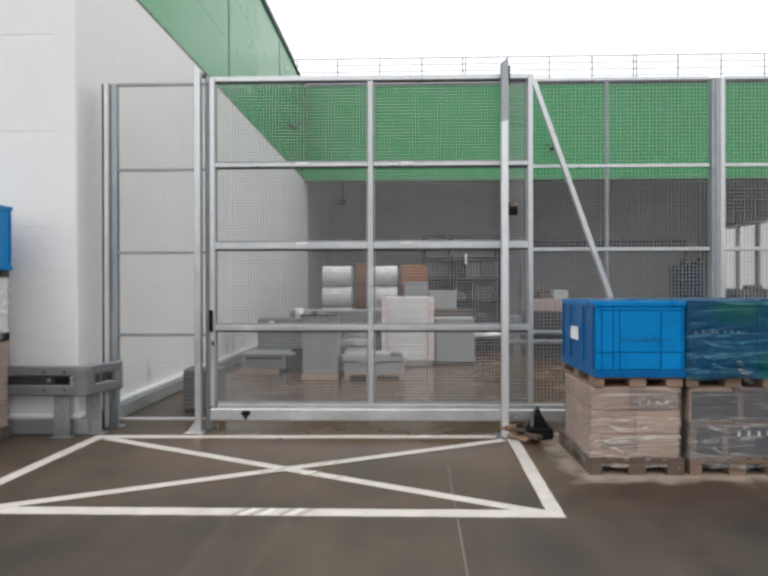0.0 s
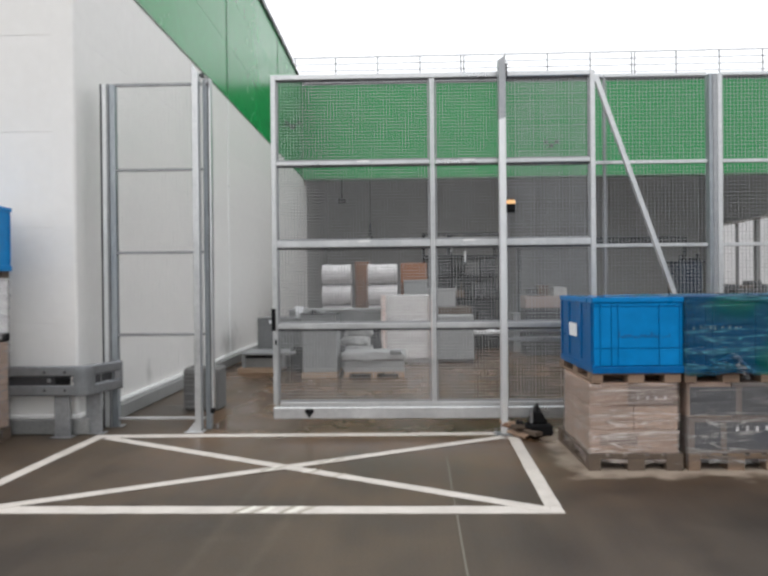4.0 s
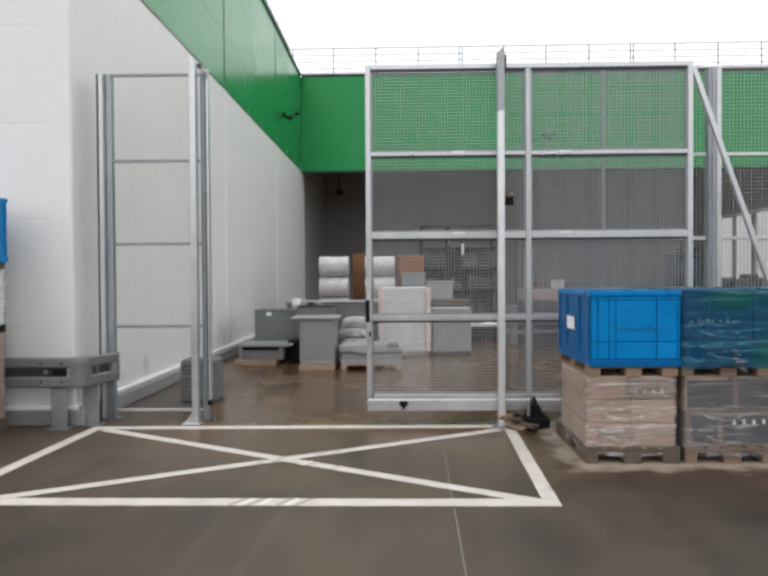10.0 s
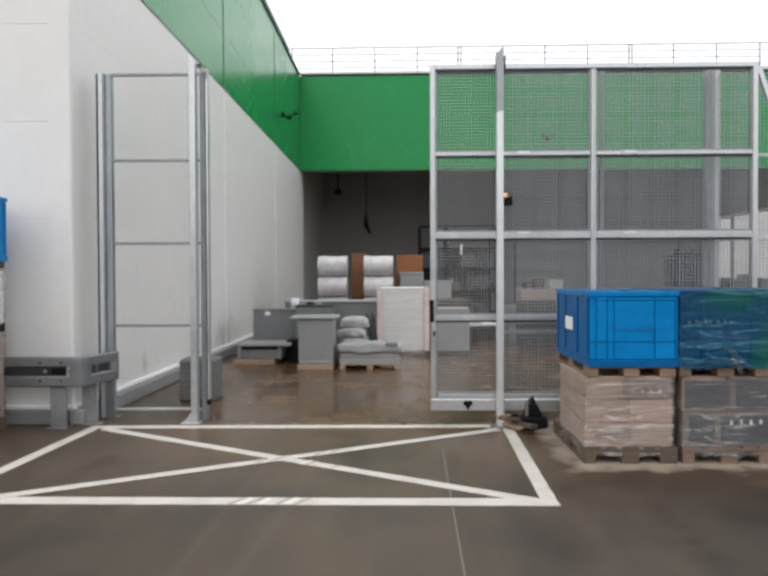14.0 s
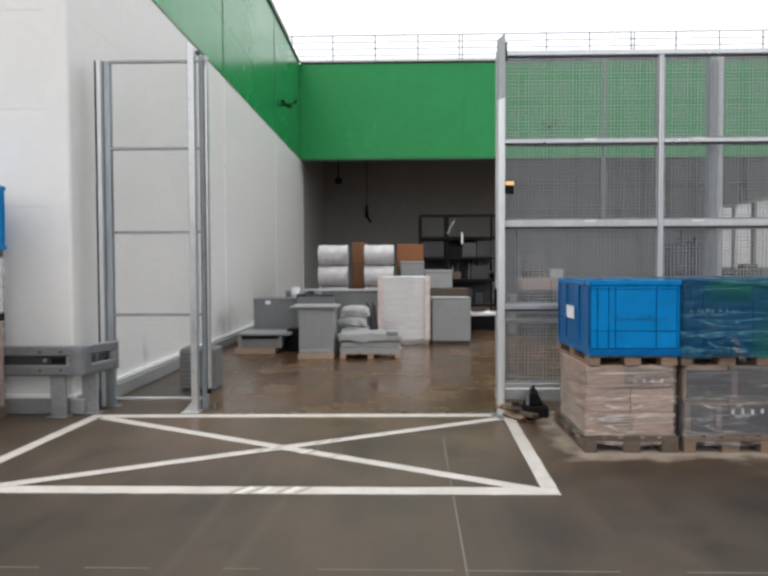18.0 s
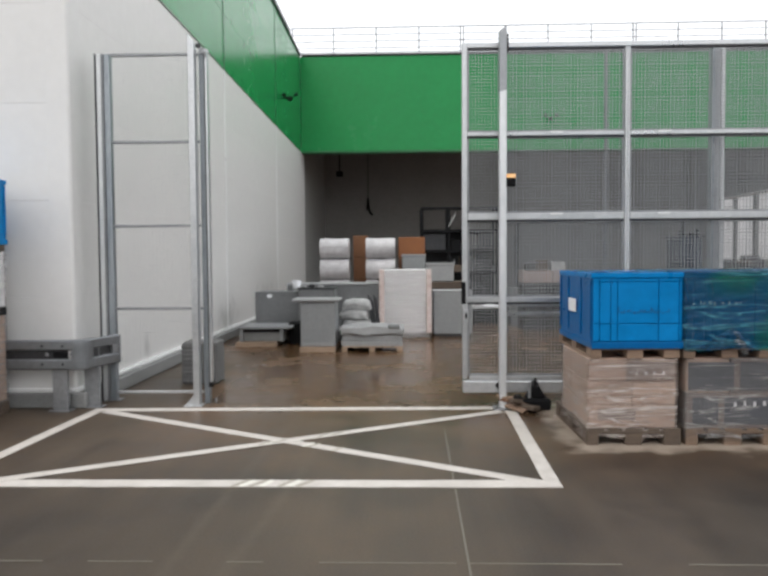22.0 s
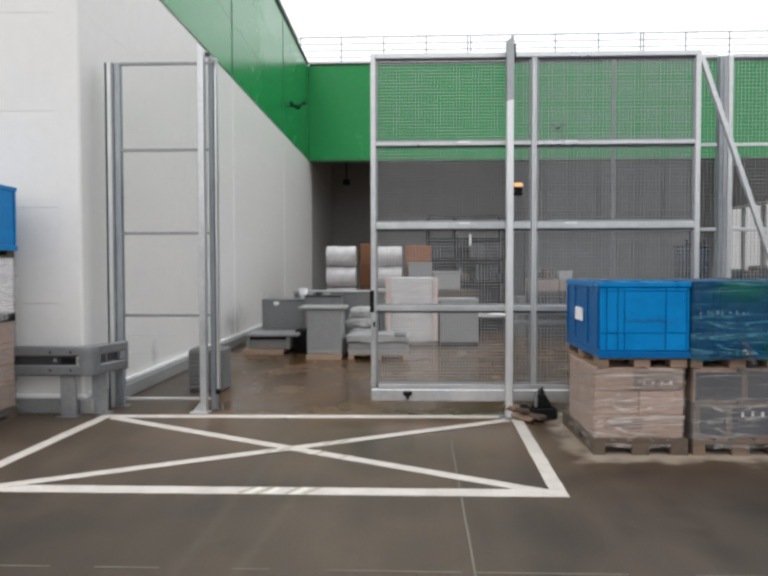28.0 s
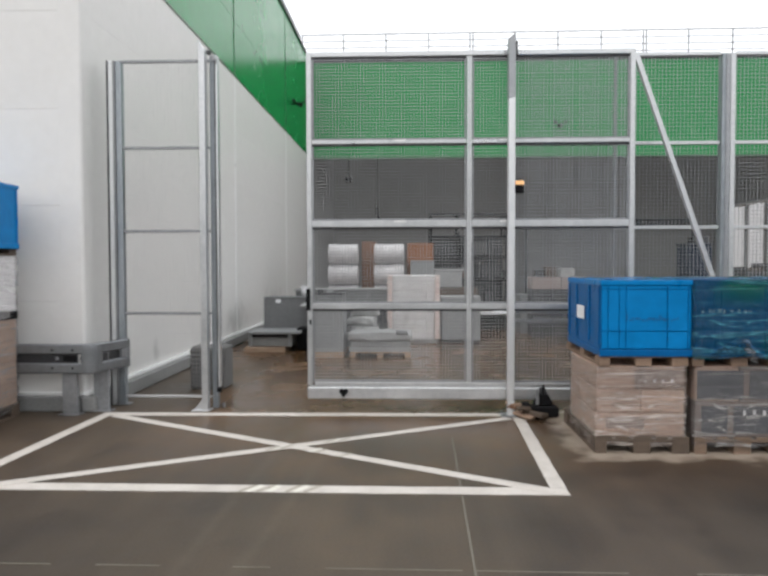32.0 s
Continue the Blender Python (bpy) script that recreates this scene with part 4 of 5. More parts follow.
def film_shell(name, x0, x1, y0, y1, z0, z1, mat, label, seed, amp=0.022, thing_parent=None):
    """A loose, creased sleeve of stretch film round a load."""
    b = bmesh.new()
    rng = random.Random(seed)
    nx, nz = 22, 60
    ring = []
    per = [(x0 + (x1 - x0) * i / nx, y0) for i in range(nx)] + [(x1, y0 + (y1 - y0) * i / nx) for i in range(nx)]
    per += [(x1 - (x1 - x0) * i / nx, y1) for i in range(nx)] + [(x0, y1 - (y1 - y0) * i / nx) for i in range(nx)]
    cx, cy = (x0 + x1) / 2, (y0 + y1) / 2
    for k in range(nz + 1):
        z = z0 + (z1 - z0) * k / nz
        row = []
        for x, y in per:
            sway = 1.6 * x * math.sin(seed) + 1.8 * noise.noise(Vector((x * 1.6, y * 1.6 + seed, z * 2.5)))
            fold = 1 - abs(2 * noise.noise(Vector((x * 0.9 + seed, y * 0.9, z * 11 + sway))))
            slack = noise.noise(Vector((x * 2.2, y * 2.2 + seed, z * 4)))
            d = Vector((x - cx, y - cy, 0)).normalized()
            f = 0.012 + amp * (0.95 * fold ** 4 + 0.5 * slack)
            hem = 0.05 * noise.noise(Vector((x * 4 + seed, y * 4, 7.0))) * max(0.0, 1 - (z - z0) / 0.15)
            row.append(b.verts.new((x + d.x * f, y + d.y * f, z + hem)))
        ring.append(row)
    n = len(per)
    for k in range(nz):
        for i in range(n):
            j = (i + 1) % n
            b.faces.new((ring[k][i], ring[k][j], ring[k + 1][j], ring[k + 1][i]))
    ob = part(name, b, mat, thing_parent, label, True)
    return ob


def carton_load(name, at, w, d, h, nx, ny, nz, mat, label, group, odd=None, turn=0, marks=None, film=M_FILM, prints=(), slack=0.022):
    load = thing(name, at, label, "load", group, turn=turn)
    rng = random.Random(int(at[0] * 100))
    for i in range(nx):
        for j in range(ny):
            for k in range(nz):
                g = 0.001
                jx, jy = rng.uniform(-0.003, 0.003), rng.uniform(-0.005, 0.005)
                m = odd if odd and rng.random() < 0.3 else mat
                box_part("carton", (w * i / nx + g + jx, w * (i + 1) / nx - g + jx, d * j / ny + g + jy, d * (j + 1) / ny - g + jy, h * k / nz + 0.001, h * (k + 1) / nz - 0.002), m, load, 0.006)
    for px0, px1, pz0, pz1, pm in prints:
        box_part("printed_panel", (px0, px1, -0.0085, -0.0065, pz0, pz1), pm, load, 0, "dark printed carton face")
    if marks:
        for mx, mz, mw, mh in marks:
            box_part("print_mark", (mx, mx + mw, -0.012, -0.0085, mz, mz + mh), M_ROLL, load, 0, "plain white print bar")
    film_shell("film", 0, w, 0, d, -0.085, h - 0.005, film, "creased clear stretch film", int(at[0] * 13) + 3, slack, load)
    return load


def blue_crate(name, at, label, mat=M_BLUE, w=0.8, d=1.18, h=0.615, film=None, tag=True, turn=0, shaded_mat=None):
    """A moulded bulk container: raised panels on its faces, a rolled rim, and a skirt over the pallet's deck."""
    c = thing(name, at, label, "container", "blue bulk containers", turn=turn)
    t = 0.03
    # sides, groove bottoms and skirt take the painted-in shade tone, if given
    sm = shaded_mat or mat
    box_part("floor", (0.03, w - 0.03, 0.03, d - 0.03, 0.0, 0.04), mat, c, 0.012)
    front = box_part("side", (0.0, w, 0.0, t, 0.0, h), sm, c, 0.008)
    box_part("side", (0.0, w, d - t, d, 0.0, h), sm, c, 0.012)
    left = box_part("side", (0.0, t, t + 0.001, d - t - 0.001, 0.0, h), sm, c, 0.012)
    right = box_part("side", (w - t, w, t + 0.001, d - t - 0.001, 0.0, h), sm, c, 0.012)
    rim = bmesh.new()
    for dims in ((-0.01, w + 0.01, -0.02, -0.001, h - 0.04, h + 0.004), (-0.01, w + 0.01, d + 0.001, d + 0.011, h - 0.04, h + 0.004),
                 (-0.01, -0.001, 0, d, h - 0.04, h + 0.004), (w + 0.001, w + 0.01, 0, d, h - 0.04, h + 0.004)):
        box(rim, *dims, 0.006, 2)
    part("rim", rim, mat, c)
    base = bmesh.new()
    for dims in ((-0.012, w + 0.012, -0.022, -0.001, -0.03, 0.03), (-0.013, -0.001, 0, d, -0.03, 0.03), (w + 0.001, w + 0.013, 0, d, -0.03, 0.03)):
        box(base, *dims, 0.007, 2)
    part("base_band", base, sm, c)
    # raised panels with narrow grooves between them
    xs, zs, g = [0.0, 0.075, 0.2, 0.275, 0.735, 0.965, 1.0], [0.034, 0.05 + 0.26 * (h - 0.1), h - 0.075, h - 0.044], 0.0032
    for i, (u0, u1) in enumerate(zip(xs, xs[1:])):
        for z0, z1 in zip(zs, zs[1:]):
            if u1 - u0 > 0.03 and z1 - z0 > 0.02:
                box_part("panel", (u0 * w + g, u1 * w - g, -0.0135 if i == 3 else -0.0165, -0.0005, z0 + g, z1 - g), mat, front, 0.003)
    for y in (0.02, 0.36, 0.82, d - 0.045):
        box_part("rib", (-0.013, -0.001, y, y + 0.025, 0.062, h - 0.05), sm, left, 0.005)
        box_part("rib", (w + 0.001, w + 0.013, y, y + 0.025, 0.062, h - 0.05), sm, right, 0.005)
    # the load's plastic cover, crumpled a little and glossy
    b = bmesh.new()
    bmesh.ops.create_grid(b, x_segments=26, y_segments=30, size=0.5)
    for v in b.verts:
        v.co = Vector((w / 2 + v.co.x * (w - 0.01), d / 2 + v.co.y * (d - 0.01), h + 0.004 + 0.012 * noise.noise(v.co * 5) + 0.007 * noise.noise(v.co * 14)))
    part("load_cover", b, M_BLUE_COVER if tag else mat, c, "crumpled glossy blue film cover" if tag else "", True)
    if tag:
        box_part("paper_label", (-0.0165, -0.0135, 0.5, 0.78, 0.25, 0.37), M_PAPER, left, 0, "white paper label")
        rng = random.Random(4)
        x = 0.2
        while x < 0.66:
            ww = rng.uniform(0.004, 0.022)
            z0 = 0.27 + rng.uniform(0, 0.018)
            box_part("faded_mark", (x, x + ww, -0.0175, -0.0137, z0, z0 + (rng.uniform(0.008, 0.02) if ww > 0.008 else rng.uniform(0.03, 0.055))), M_BLUE_DARK, front, 0, "plain dark bar of faded print")
            x += ww + rng.uniform(0.006, 0.018)
    if film and not tag:
        rng = random.Random(9)
        x = 0.05
        while x < 0.5:
            ww = rng.uniform(0.01, 0.03)
            box_part("faded_mark", (x, x + ww, -0.0192, -0.0168, 0.335 + 0.02 * rng.random(), 0.36 + 0.02 * rng.random()), M_GREY_SLAB, front, 0, "plain pale bar of faded print")
            x += ww + rng.uniform(0.012, 0.05)
    if film:
        film_shell("film", -0.015, w + 0.015, -0.025, d + 0.015, -0.04, h + 0.012, film, "clinging blue stretch film" if tag else "dark teal stretch film", 23 if tag else 17, 0.008 if tag else 0.016, c)
    return c


# loads beside the gate
for k, (x, lx, lw, cx, cw, mat, odd, crate_mat, fl) in enumerate((
        (1.59, 1.605, 0.745, 1.627, 0.755, M_CARD, None, M_BLUE, None),
        (2.435, 2.44, 0.735, 2.415, 0.78, M_MAUVE, M_CARD, M_BLUE_DEEP, M_FILM_TEAL),
        (3.255, 3.265, 0.78, 3.255, 0.79, M_NAVY, None, M_BLUE_DEEP, M_FILM_TEAL))):
    y = 5.98
    pallet("pallet", (x, y, 0), M_WOOD_DARK if k == 0 else M_WOOD_BROWN, "pallets beside the gate")
    marks = [(0.4 + 0.075 * i, 0.46 + 0.004 * (i % 2), 0.018 + 0.006 * (i % 2), 0.03) for i in range(4)] if k == 0 else [(0.4 + 0.083 * i, 0.19 + 0.006 * (i % 2), 0.022, 0.04) for i in range(4)]
    carton_load("wrapped_cartons", (lx, y + 0.02, 0.144), lw, 0.94, 0.608, 2, 3, 3 if k == 0 else 2, mat,
                ("beige cartons" if k == 0 else "grey printed cartons" if k == 1 else "dark blue cartons") + " wrapped in clear stretch film on a pallet",
                "wrapped loads beside the gate", odd, marks=marks if k < 2 else None, film=M_FILM if k == 0 else M_FILM_GREY,
                prints=((0.32, 0.73, 0.415, 0.575, M_MAUVE), (0.08, 0.4, 0.07, 0.17, M_MAUVE)) if k == 0 else ((0.05, 0.27, 0.03, 0.265, M_PRINT), (0.32, 0.73, 0.03, 0.265, M_PRINT), (0.01, 0.4, 0.325, 0.57, M_PRINT), (0.45, 0.73, 0.325, 0.57, M_PRINT)) if k == 1 else ())
    pallet("pallet", (cx - 0.012, y - 0.01, 0.755), M_WOOD, "pallets beside the gate", "low wooden pallet on top of wrapped cartons", k=0.77, wide=cw / 0.8)
    blue_crate("bulk_container", (cx, y - 0.01, 0.866), "bright blue plastic bulk container with a paper label" if k == 0 else "blue bulk container wrapped in dark teal film",
               crate_mat, cw, film=fl, tag=k == 0, shaded_mat=M_BLUE_SHADED if k == 0 else None)

# stack at the far end of the building front
sx = -5.01
pallet("pallet", (sx, 6.12, 0), M_WOOD_DARK, "pallets by the wall")
carton_load("wrapped_cartons", (sx + 0.01, 6.14, 0.144), 0.78, 1.16, 0.904, 2, 3, 4, M_CARD, "beige cartons wrapped in pale film beside the wall", "wrapped loads by the wall", film=M_FILM_GREY)
pallet("pallet", (sx, 6.12, 1.05), M_BLACK, "pallets by the wall", "black plastic pallet between two loads", k=0.6)
carton_load("wrapped_cartons", (sx + 0.01, 6.14, 1.137), 0.78, 1.16, 0.583, 2, 3, 3, M_CARD_WHITE, "white cartons wrapped in clear film beside the wall", "wrapped loads by the wall", film=M_FILM_WHITE)
pallet("pallet", (sx, 6.12, 1.722), M_WOOD_DARK, "pallets by the wall", "dark wooden pallet under a blue container", k=0.7)
blue_crate("bulk_container", (sx + 0.04, 6.11, 1.824), "bright blue plastic bulk container on top of a tall stack", M_BLUE, h=0.64, tag=False)


# ---- stored goods in the yard behind the gate ----
block = thing("concrete_block", (-2.6, 8.95, 0), "grey ribbed concrete block behind the fence", "block")
box_part("body", (-0.26, 0.2, 0, 0.4, 0, 0.55), M_BLOCK, block, 0.02)
for k in range(9):
    box_part("rib", (-0.262, 0.202, -0.012, -0.001, 0.03 + k * 0.056, 0.06 + k * 0.056), M_BLOCK, block, 0.006)

# small things at the foot of the guide post
stop = thing("gate_roller_unit", (1.42, 7.44, 0), "black roller support unit at the foot of the fence", "roller")
box_part("base", (-0.13, 0.16, -0.09, 0.06, 0, 0.12), M_BLACK, stop, 0.02)
box_part("motor_box", (-0.22, -0.135, -0.07, 0.05, 0, 0.15), M_BLACK, stop, 0.02)
bm = bmesh.new()
box(bm, -0.1, 0.11, -0.06, 0.05, 0.121, 0.25, 0.012)
for v in bm.verts:
    if v.co.z > 0.18:
        v.co.x = 0.005 + (v.co.x - 0.005) * 0.45
part("upright", bm, M_BLACK, stop)
bm = bmesh.new()
rod(bm, (0.0, -0.035, 0.275), (0.0, 0.035, 0.275), 0.036, 16)
part("wheel", bm, M_DARK, stop, "dark grey roller")
box_part("axle_plate", (-0.012, 0.012, -0.046, -0.036, 0.24, 0.34), M_BLACK, stop, 0.003)
box_part("bracket", (-0.085, -0.05, -0.068, -0.061, 0.13, 0.3), M_GALV_DULL, stop, 0.004, "pale steel bracket")
bm = bmesh.new()
rod(bm, (-0.085, -0.04, 0.075), (-0.085, -0.04, 0.15), 0.024, 10)
part("knob", bm, M_BLACK, stop)

rng = random.Random(11)
planks = thing("timber_offcuts", (1.21, 7.38, 0), "small heap of broken brown timber offcuts by the gate post", "timber")
for k in range(9):
    b = bmesh.new()
    lx, ly, lz = rng.uniform(0.06, 0.15), rng.uniform(0.03, 0.06), rng.uniform(0.012, 0.024)
    box(b, -lx, lx, -ly, ly, -lz, lz, 0.008)
    for v in b.verts:
        v.co += 0.02 * noise.noise_vector(v.co * 9 + Vector((k * 5, 0, 0)))
    m = pose(rng.uniform(-0.1, 0.2), rng.uniform(-0.1, 0.1), 0.03 + 0.012 * k, rng.uniform(-8, 8), rng.uniform(-14, 14), rng.uniform(-50, 50))
    bmesh.ops.transform(b, matrix=m, verts=b.verts)
    part("offcut", b, (M_CARD_BROWN, M_WOOD, M_WOOD_DARK, M_WOOD, M_WOOD_NEW)[k % 5], planks)

# cream scuffs where tyres cross the paint
M_SCUFF = material("cream_scuff", (0.64, 0.62, 0.55), (0.8, 0.78, 0.71), 0.5, grain=60, bump=0.03)
for x, y, dx in ((-1.12, 4.95, 0.04), (-0.98, 4.95, 0.03), (-0.78, 4.95, 0.04)):
    strip("scuff", (x - dx, y - 0.07), (x + dx, y + 0.07), 0.045, M_SCUFF, "", z=0.0057).parent = mark


# dark and pale tyre scuffs where tracks cross the paint
M_TYRE = material("tyre_scuff", (0.28, 0.25, 0.2), (0.44, 0.4, 0.34), 0.55, grain=60, bump=0.03)
for x, y, d, m in ((-1.17, 4.95, 0.05, M_TYRE), (-1.04, 4.95, 0.05, M_TYRE), (-0.7, 4.95, 0.05, M_TYRE), (-0.84, 4.95, 0.04, M_TYRE)):
    strip("scuff", (x - d, y - 0.072), (x + d, y + 0.072), 0.032, m, "", z=0.0058).parent = mark
for x, y, m in ((-1.2, 6.03, M_TYRE), (-1.15, 6.055, M_SCUFF), (-1.09, 6.09, M_TYRE), (-0.72, 6.3, M_TYRE), (-0.68, 6.32, M_SCUFF), (-0.6, 6.365, M_TYRE)):
    strip("scuff", (x - 0.045, y - 0.06), (x + 0.045, y + 0.06), 0.026, m, "", z=0.0097).parent = mark
for x, y, m in ((-0.82, 5.99, M_SCUFF), (-0.77, 5.963, M_TYRE), (-0.55, 5.838, M_TYRE)):
    strip("scuff", (x - 0.045, y - 0.06), (x + 0.045, y + 0.06), 0.026, m, "", z=0.0077).parent = mark


def goods_pallet(at, w, d, mat=M_WOOD_NEW, turn=0, closed=False):
    p = thing("pallet", at, "wooden pallet under stored goods", "pallet", "pallets in the yard", turn=turn)
    for x in (0.0, w / 2 - 0.05, w - 0.1):
        box_part("block", (x, x + 0.1, 0, d, 0, 0.07), mat, p, 0.004)
    if closed:
        box_part("front_board", (-0.004, w + 0.004, -0.024, -0.001, 0.0, 0.088), mat, p, 0.004)
    n = max(3, round(w / 0.17))
    for i in range(n):
        box_part("top_board", (w * i / n + 0.008, w * (i + 1) / n - 0.008, 0, d, 0.0705, 0.092), mat, p, 0.003)
    return p


# low slabs with an upright slab behind them
goods_pallet((-3.06, 12.75, 0), 0.76, 0.9, closed=True)
rack = thing("steel_bench", (-3.06, 12.8, 0.092), "grey steel bench frame lying on a pallet", "bench")
box_part("top", (0.07, 1.03, -0.02, 0.8, 0.235, 0.285), M_GREY_BLOCK, rack, 0.012)
# the shaded gap below the top is painted as a black strip
box_part("gap_strip", (0.13, 0.8, 0.02, 0.05, 0.18, 0.234), M_BLACK, rack, 0.004, "black strip for the shade in the gap under the top")
for x in (0.06, 0.805):
    box_part("leg", (x, x + 0.065, 0.02, 0.7, 0.0, 0.234), M_GREY_BLOCK, rack, 0.008)
box_part("panel", (0.128, 0.802, 0.052, 0.1, 0.005, 0.23), M_PLINTH, rack, 0.006)
# black block added for the shadow between bench and cabinet
tagged(box_part("shadow_block", (-2.14, -1.86, 13.1, 13.5, 0, 0.42), M_BLACK, bev=0.02), "low black block standing for the shadow between the crates", "bin")
dk = thing("dark_crate", (-2.02, 13.55, 0), "dark grey crate behind the cabinet", "crate")
box_part("body", (0.0, 0.72, 0.0, 0.6, 0.0, 1.03), M_GREY_DARK, dk, 0.02)
box_part("lid", (-0.012, 0.732, -0.012, 0.612, 1.031, 1.06), M_DARK, dk, 0.01)
for k in range(3):
    tagged(box_part("tool_box", (-1.98 + 0.17 * k, -1.87 + 0.17 * k, 13.6, 13.8, 1.061, 1.1 + 0.03 * (k % 2)), M_GREY_SLAB if k != 1 else M_DARK, bev=0.015), "small parcel lying on a dark crate", "box", "parcels on the dark crate")
slab = thing("grey_crate", (-2.9, 13.75, 0), "large grey steel crate standing on the floor", "crate")
box_part("body", (0.0, 0.95, 0, 0.7, 0.0, 0.95), M_GREY_DARK, slab, 0.015)
box_part("lid", (-0.01, 0.96, -0.01, 0.71, 0.951, 0.975), M_GREY_DARK, slab, 0.01)
box_part("tag", (0.24, 0.34, -0.006, -0.001, 0.86, 0.93), M_PAPER, slab, 0, "small white tag")
bucket = thing("bucket", (-2.1, 14.0, 0.976), "small white plastic bucket on a crate", "bucket")
bm = bmesh.new()
rod(bm, (0, 0, 0), (0, 0, 0.2), 0.075, 18, 0.09)
part("body", bm, M_PAPER, bucket, "", True)
bm = bmesh.new()
rod(bm, (0, 0, 0.201), (0, 0, 0.22), 0.096, 18)
part("lid", bm, M_PAPER, bucket)
sl2 = thing("grey_crate", (-1.35, 14.3, 0), "grey steel crate behind the cabinets", "crate")
box_part("body", (-1.0, 1.3, 0, 0.7, 0.0, 1.08), M_GREY_DARK, sl2, 0.015)
box_part("lid", (-1.02, 1.32, -0.02, 0.72, 1.081, 1.12), M_GREY_SLAB, sl2, 0.01)

# grey cabinet with an overhanging lid
goods_pallet((-1.77, 12.05, 0), 0.62, 0.7, closed=True)
cab = thing("grey_cabinet", (-1.76, 12.08, 0.092), "grey steel cabinet with an overhanging lid on a pallet", "cabinet", "grey cabinets")
box_part("body", (0, 0.61, 0, 0.65, 0, 0.785), M_GREY_BLOCK, cab, 0.012)
box_part("lid", (-0.15, 0.68, -0.05, 0.7, 0.786, 0.83), M_GREY_SLAB, cab, 0.012)
box_part("plinth", (0.03, 0.58, -0.012, -0.001, 0.01, 0.07), M_GREY_SLAB, cab, 0.004)

# sacks piled behind it
for k in range(3):
    b = bmesh.new()
    box(b, -0.27, 0.27, -0.28, 0.28, 0.0, 0.2, 0.06, 3)
    bmesh.ops.subdivide_edges(b, edges=b.edges[:], cuts=3, use_grid_fill=True)
    for v in b.verts:
        f = noise.noise(v.co * 4 + Vector((k * 3, 0, 0)))
        e = noise.noise(v.co * 11 + Vector((0, k * 3, 0)))
        droop = 0.05 * (v.co.x / 0.27) ** 2
        v.co += Vector((0.03 * f + 0.02 * e, 0.03 * f + 0.03 * e, (0.03 * f + 0.04 * e - droop) if v.co.z > 0.05 else 0.0))
    s = tagged(part("sack", b, M_BAG, None, "", True), "full white woven sack in a pile", "sack", "sacks")
    s.location = (-0.86 + 0.03 * (-1) ** k, 13.15, 0.3 + 0.18 * k)
goods_pallet((-1.25, 12.85, 0), 0.75, 0.65)
tagged(box_part("packing_board", (-1.24, -0.52, 12.86, 13.48, 0.092, 0.298), M_GREY_SLAB, bev=0.01), "grey board stack under the sacks", "board")

b = bmesh.new()
for k in range(5):
    rod(b, (-0.5 + 0.035 * k, 13.1 + 0.03 * (k % 2), 0.0), (-0.62 + 0.035 * k, 13.25, 0.92 - 0.05 * (k % 3)), 0.018, 8)
tagged(part("pipe_bundle", b, M_DARK), "bundle of dark pipes leaning beside the sacks", "pipes")

# low stack of grey boards
goods_pallet((-1.04, 12.08, 0), 1.06, 0.8)
boards = thing("board_stack", (-1.05, 12.1, 0.092), "low stack of grey insulation boards on a pallet", "boards")
for k in range(2):
    dx = 0.02 * k
    box_part("board", (dx, 1.07 - dx, dx, 0.76, 0.096 * k, 0.096 * k + 0.092), M_GREY_SLAB, boards, 0.008)
b = bmesh.new()
box(b, -0.02, 1.09, -0.02, 0.78, 0.194, 0.335, 0.03, 2)
bmesh.ops.subdivide_edges(b, edges=b.edges[:], cuts=5, use_grid_fill=True)
for v in b.verts:
    f = noise.noise(Vector((v.co.x * 4, v.co.y * 4, v.co.z * 9)))
    e = noise.noise(Vector((v.co.x * 12, v.co.y * 12, v.co.z * 12)))
    up = 1 if v.co.z > 0.22 else 0.0
    v.co += Vector((0.02 * f, 0.03 * f + 0.025 * e, up * (0.045 * f + 0.035 * e)))
part("cover", b, M_GREY_SLAB, boards, "rumpled grey wrapping over the boards", True)
b = bmesh.new()
box(b, 0.82, 1.02, -0.035, 0.15, 0.3, 0.375, 0.02, 2)
for v in b.verts:
    v.co += 0.025 * noise.noise_vector(v.co * 8)
part("strap_bag", b, M_GREY_DARK, boards, "dark grey fold of plastic wrapping", True)

# tall wrapped pallet of white cartons
goods_pallet((-0.42, 14.2, 0), 1.0, 1.0, M_WOOD_DARK)
carton_load("wrapped_cartons", (-0.42, 14.2, 0.092), 1.0, 1.0, 1.3, 3, 1, 2, M_CARD_WHITE, "tall white cartons wrapped in film on a pallet", "wrapped loads in the yard", M_CARD_WHITE, film=M_FILM_WHITE, slack=0.007)
for x in (-0.445, 0.515):
    tagged(box_part("edge_protector", (x, x + 0.105, 14.14, 14.16, 0.1, 1.4), M_PINK, bev=0.006), "pinkish cardboard edge protector on a wrapped load", "edge protector")

# grey cabinet, right of the cartons
cab2 = thing("grey_cabinet", (0.66, 14.3, 0), "plain grey steel cabinet standing on the wet floor", "cabinet", "grey cabinets")
box_part("body", (0, 0.8, 0, 0.7, 0.05, 0.93), M_GREY_BLOCK, cab2, 0.02)
box_part("plinth", (0.02, 0.78, 0.02, 0.68, 0, 0.0495), M_DARK, cab2, 0.004)
box_part("top", (-0.005, 0.805, -0.005, 0.705, 0.931, 0.955), M_GREY_SLAB, cab2, 0.008)

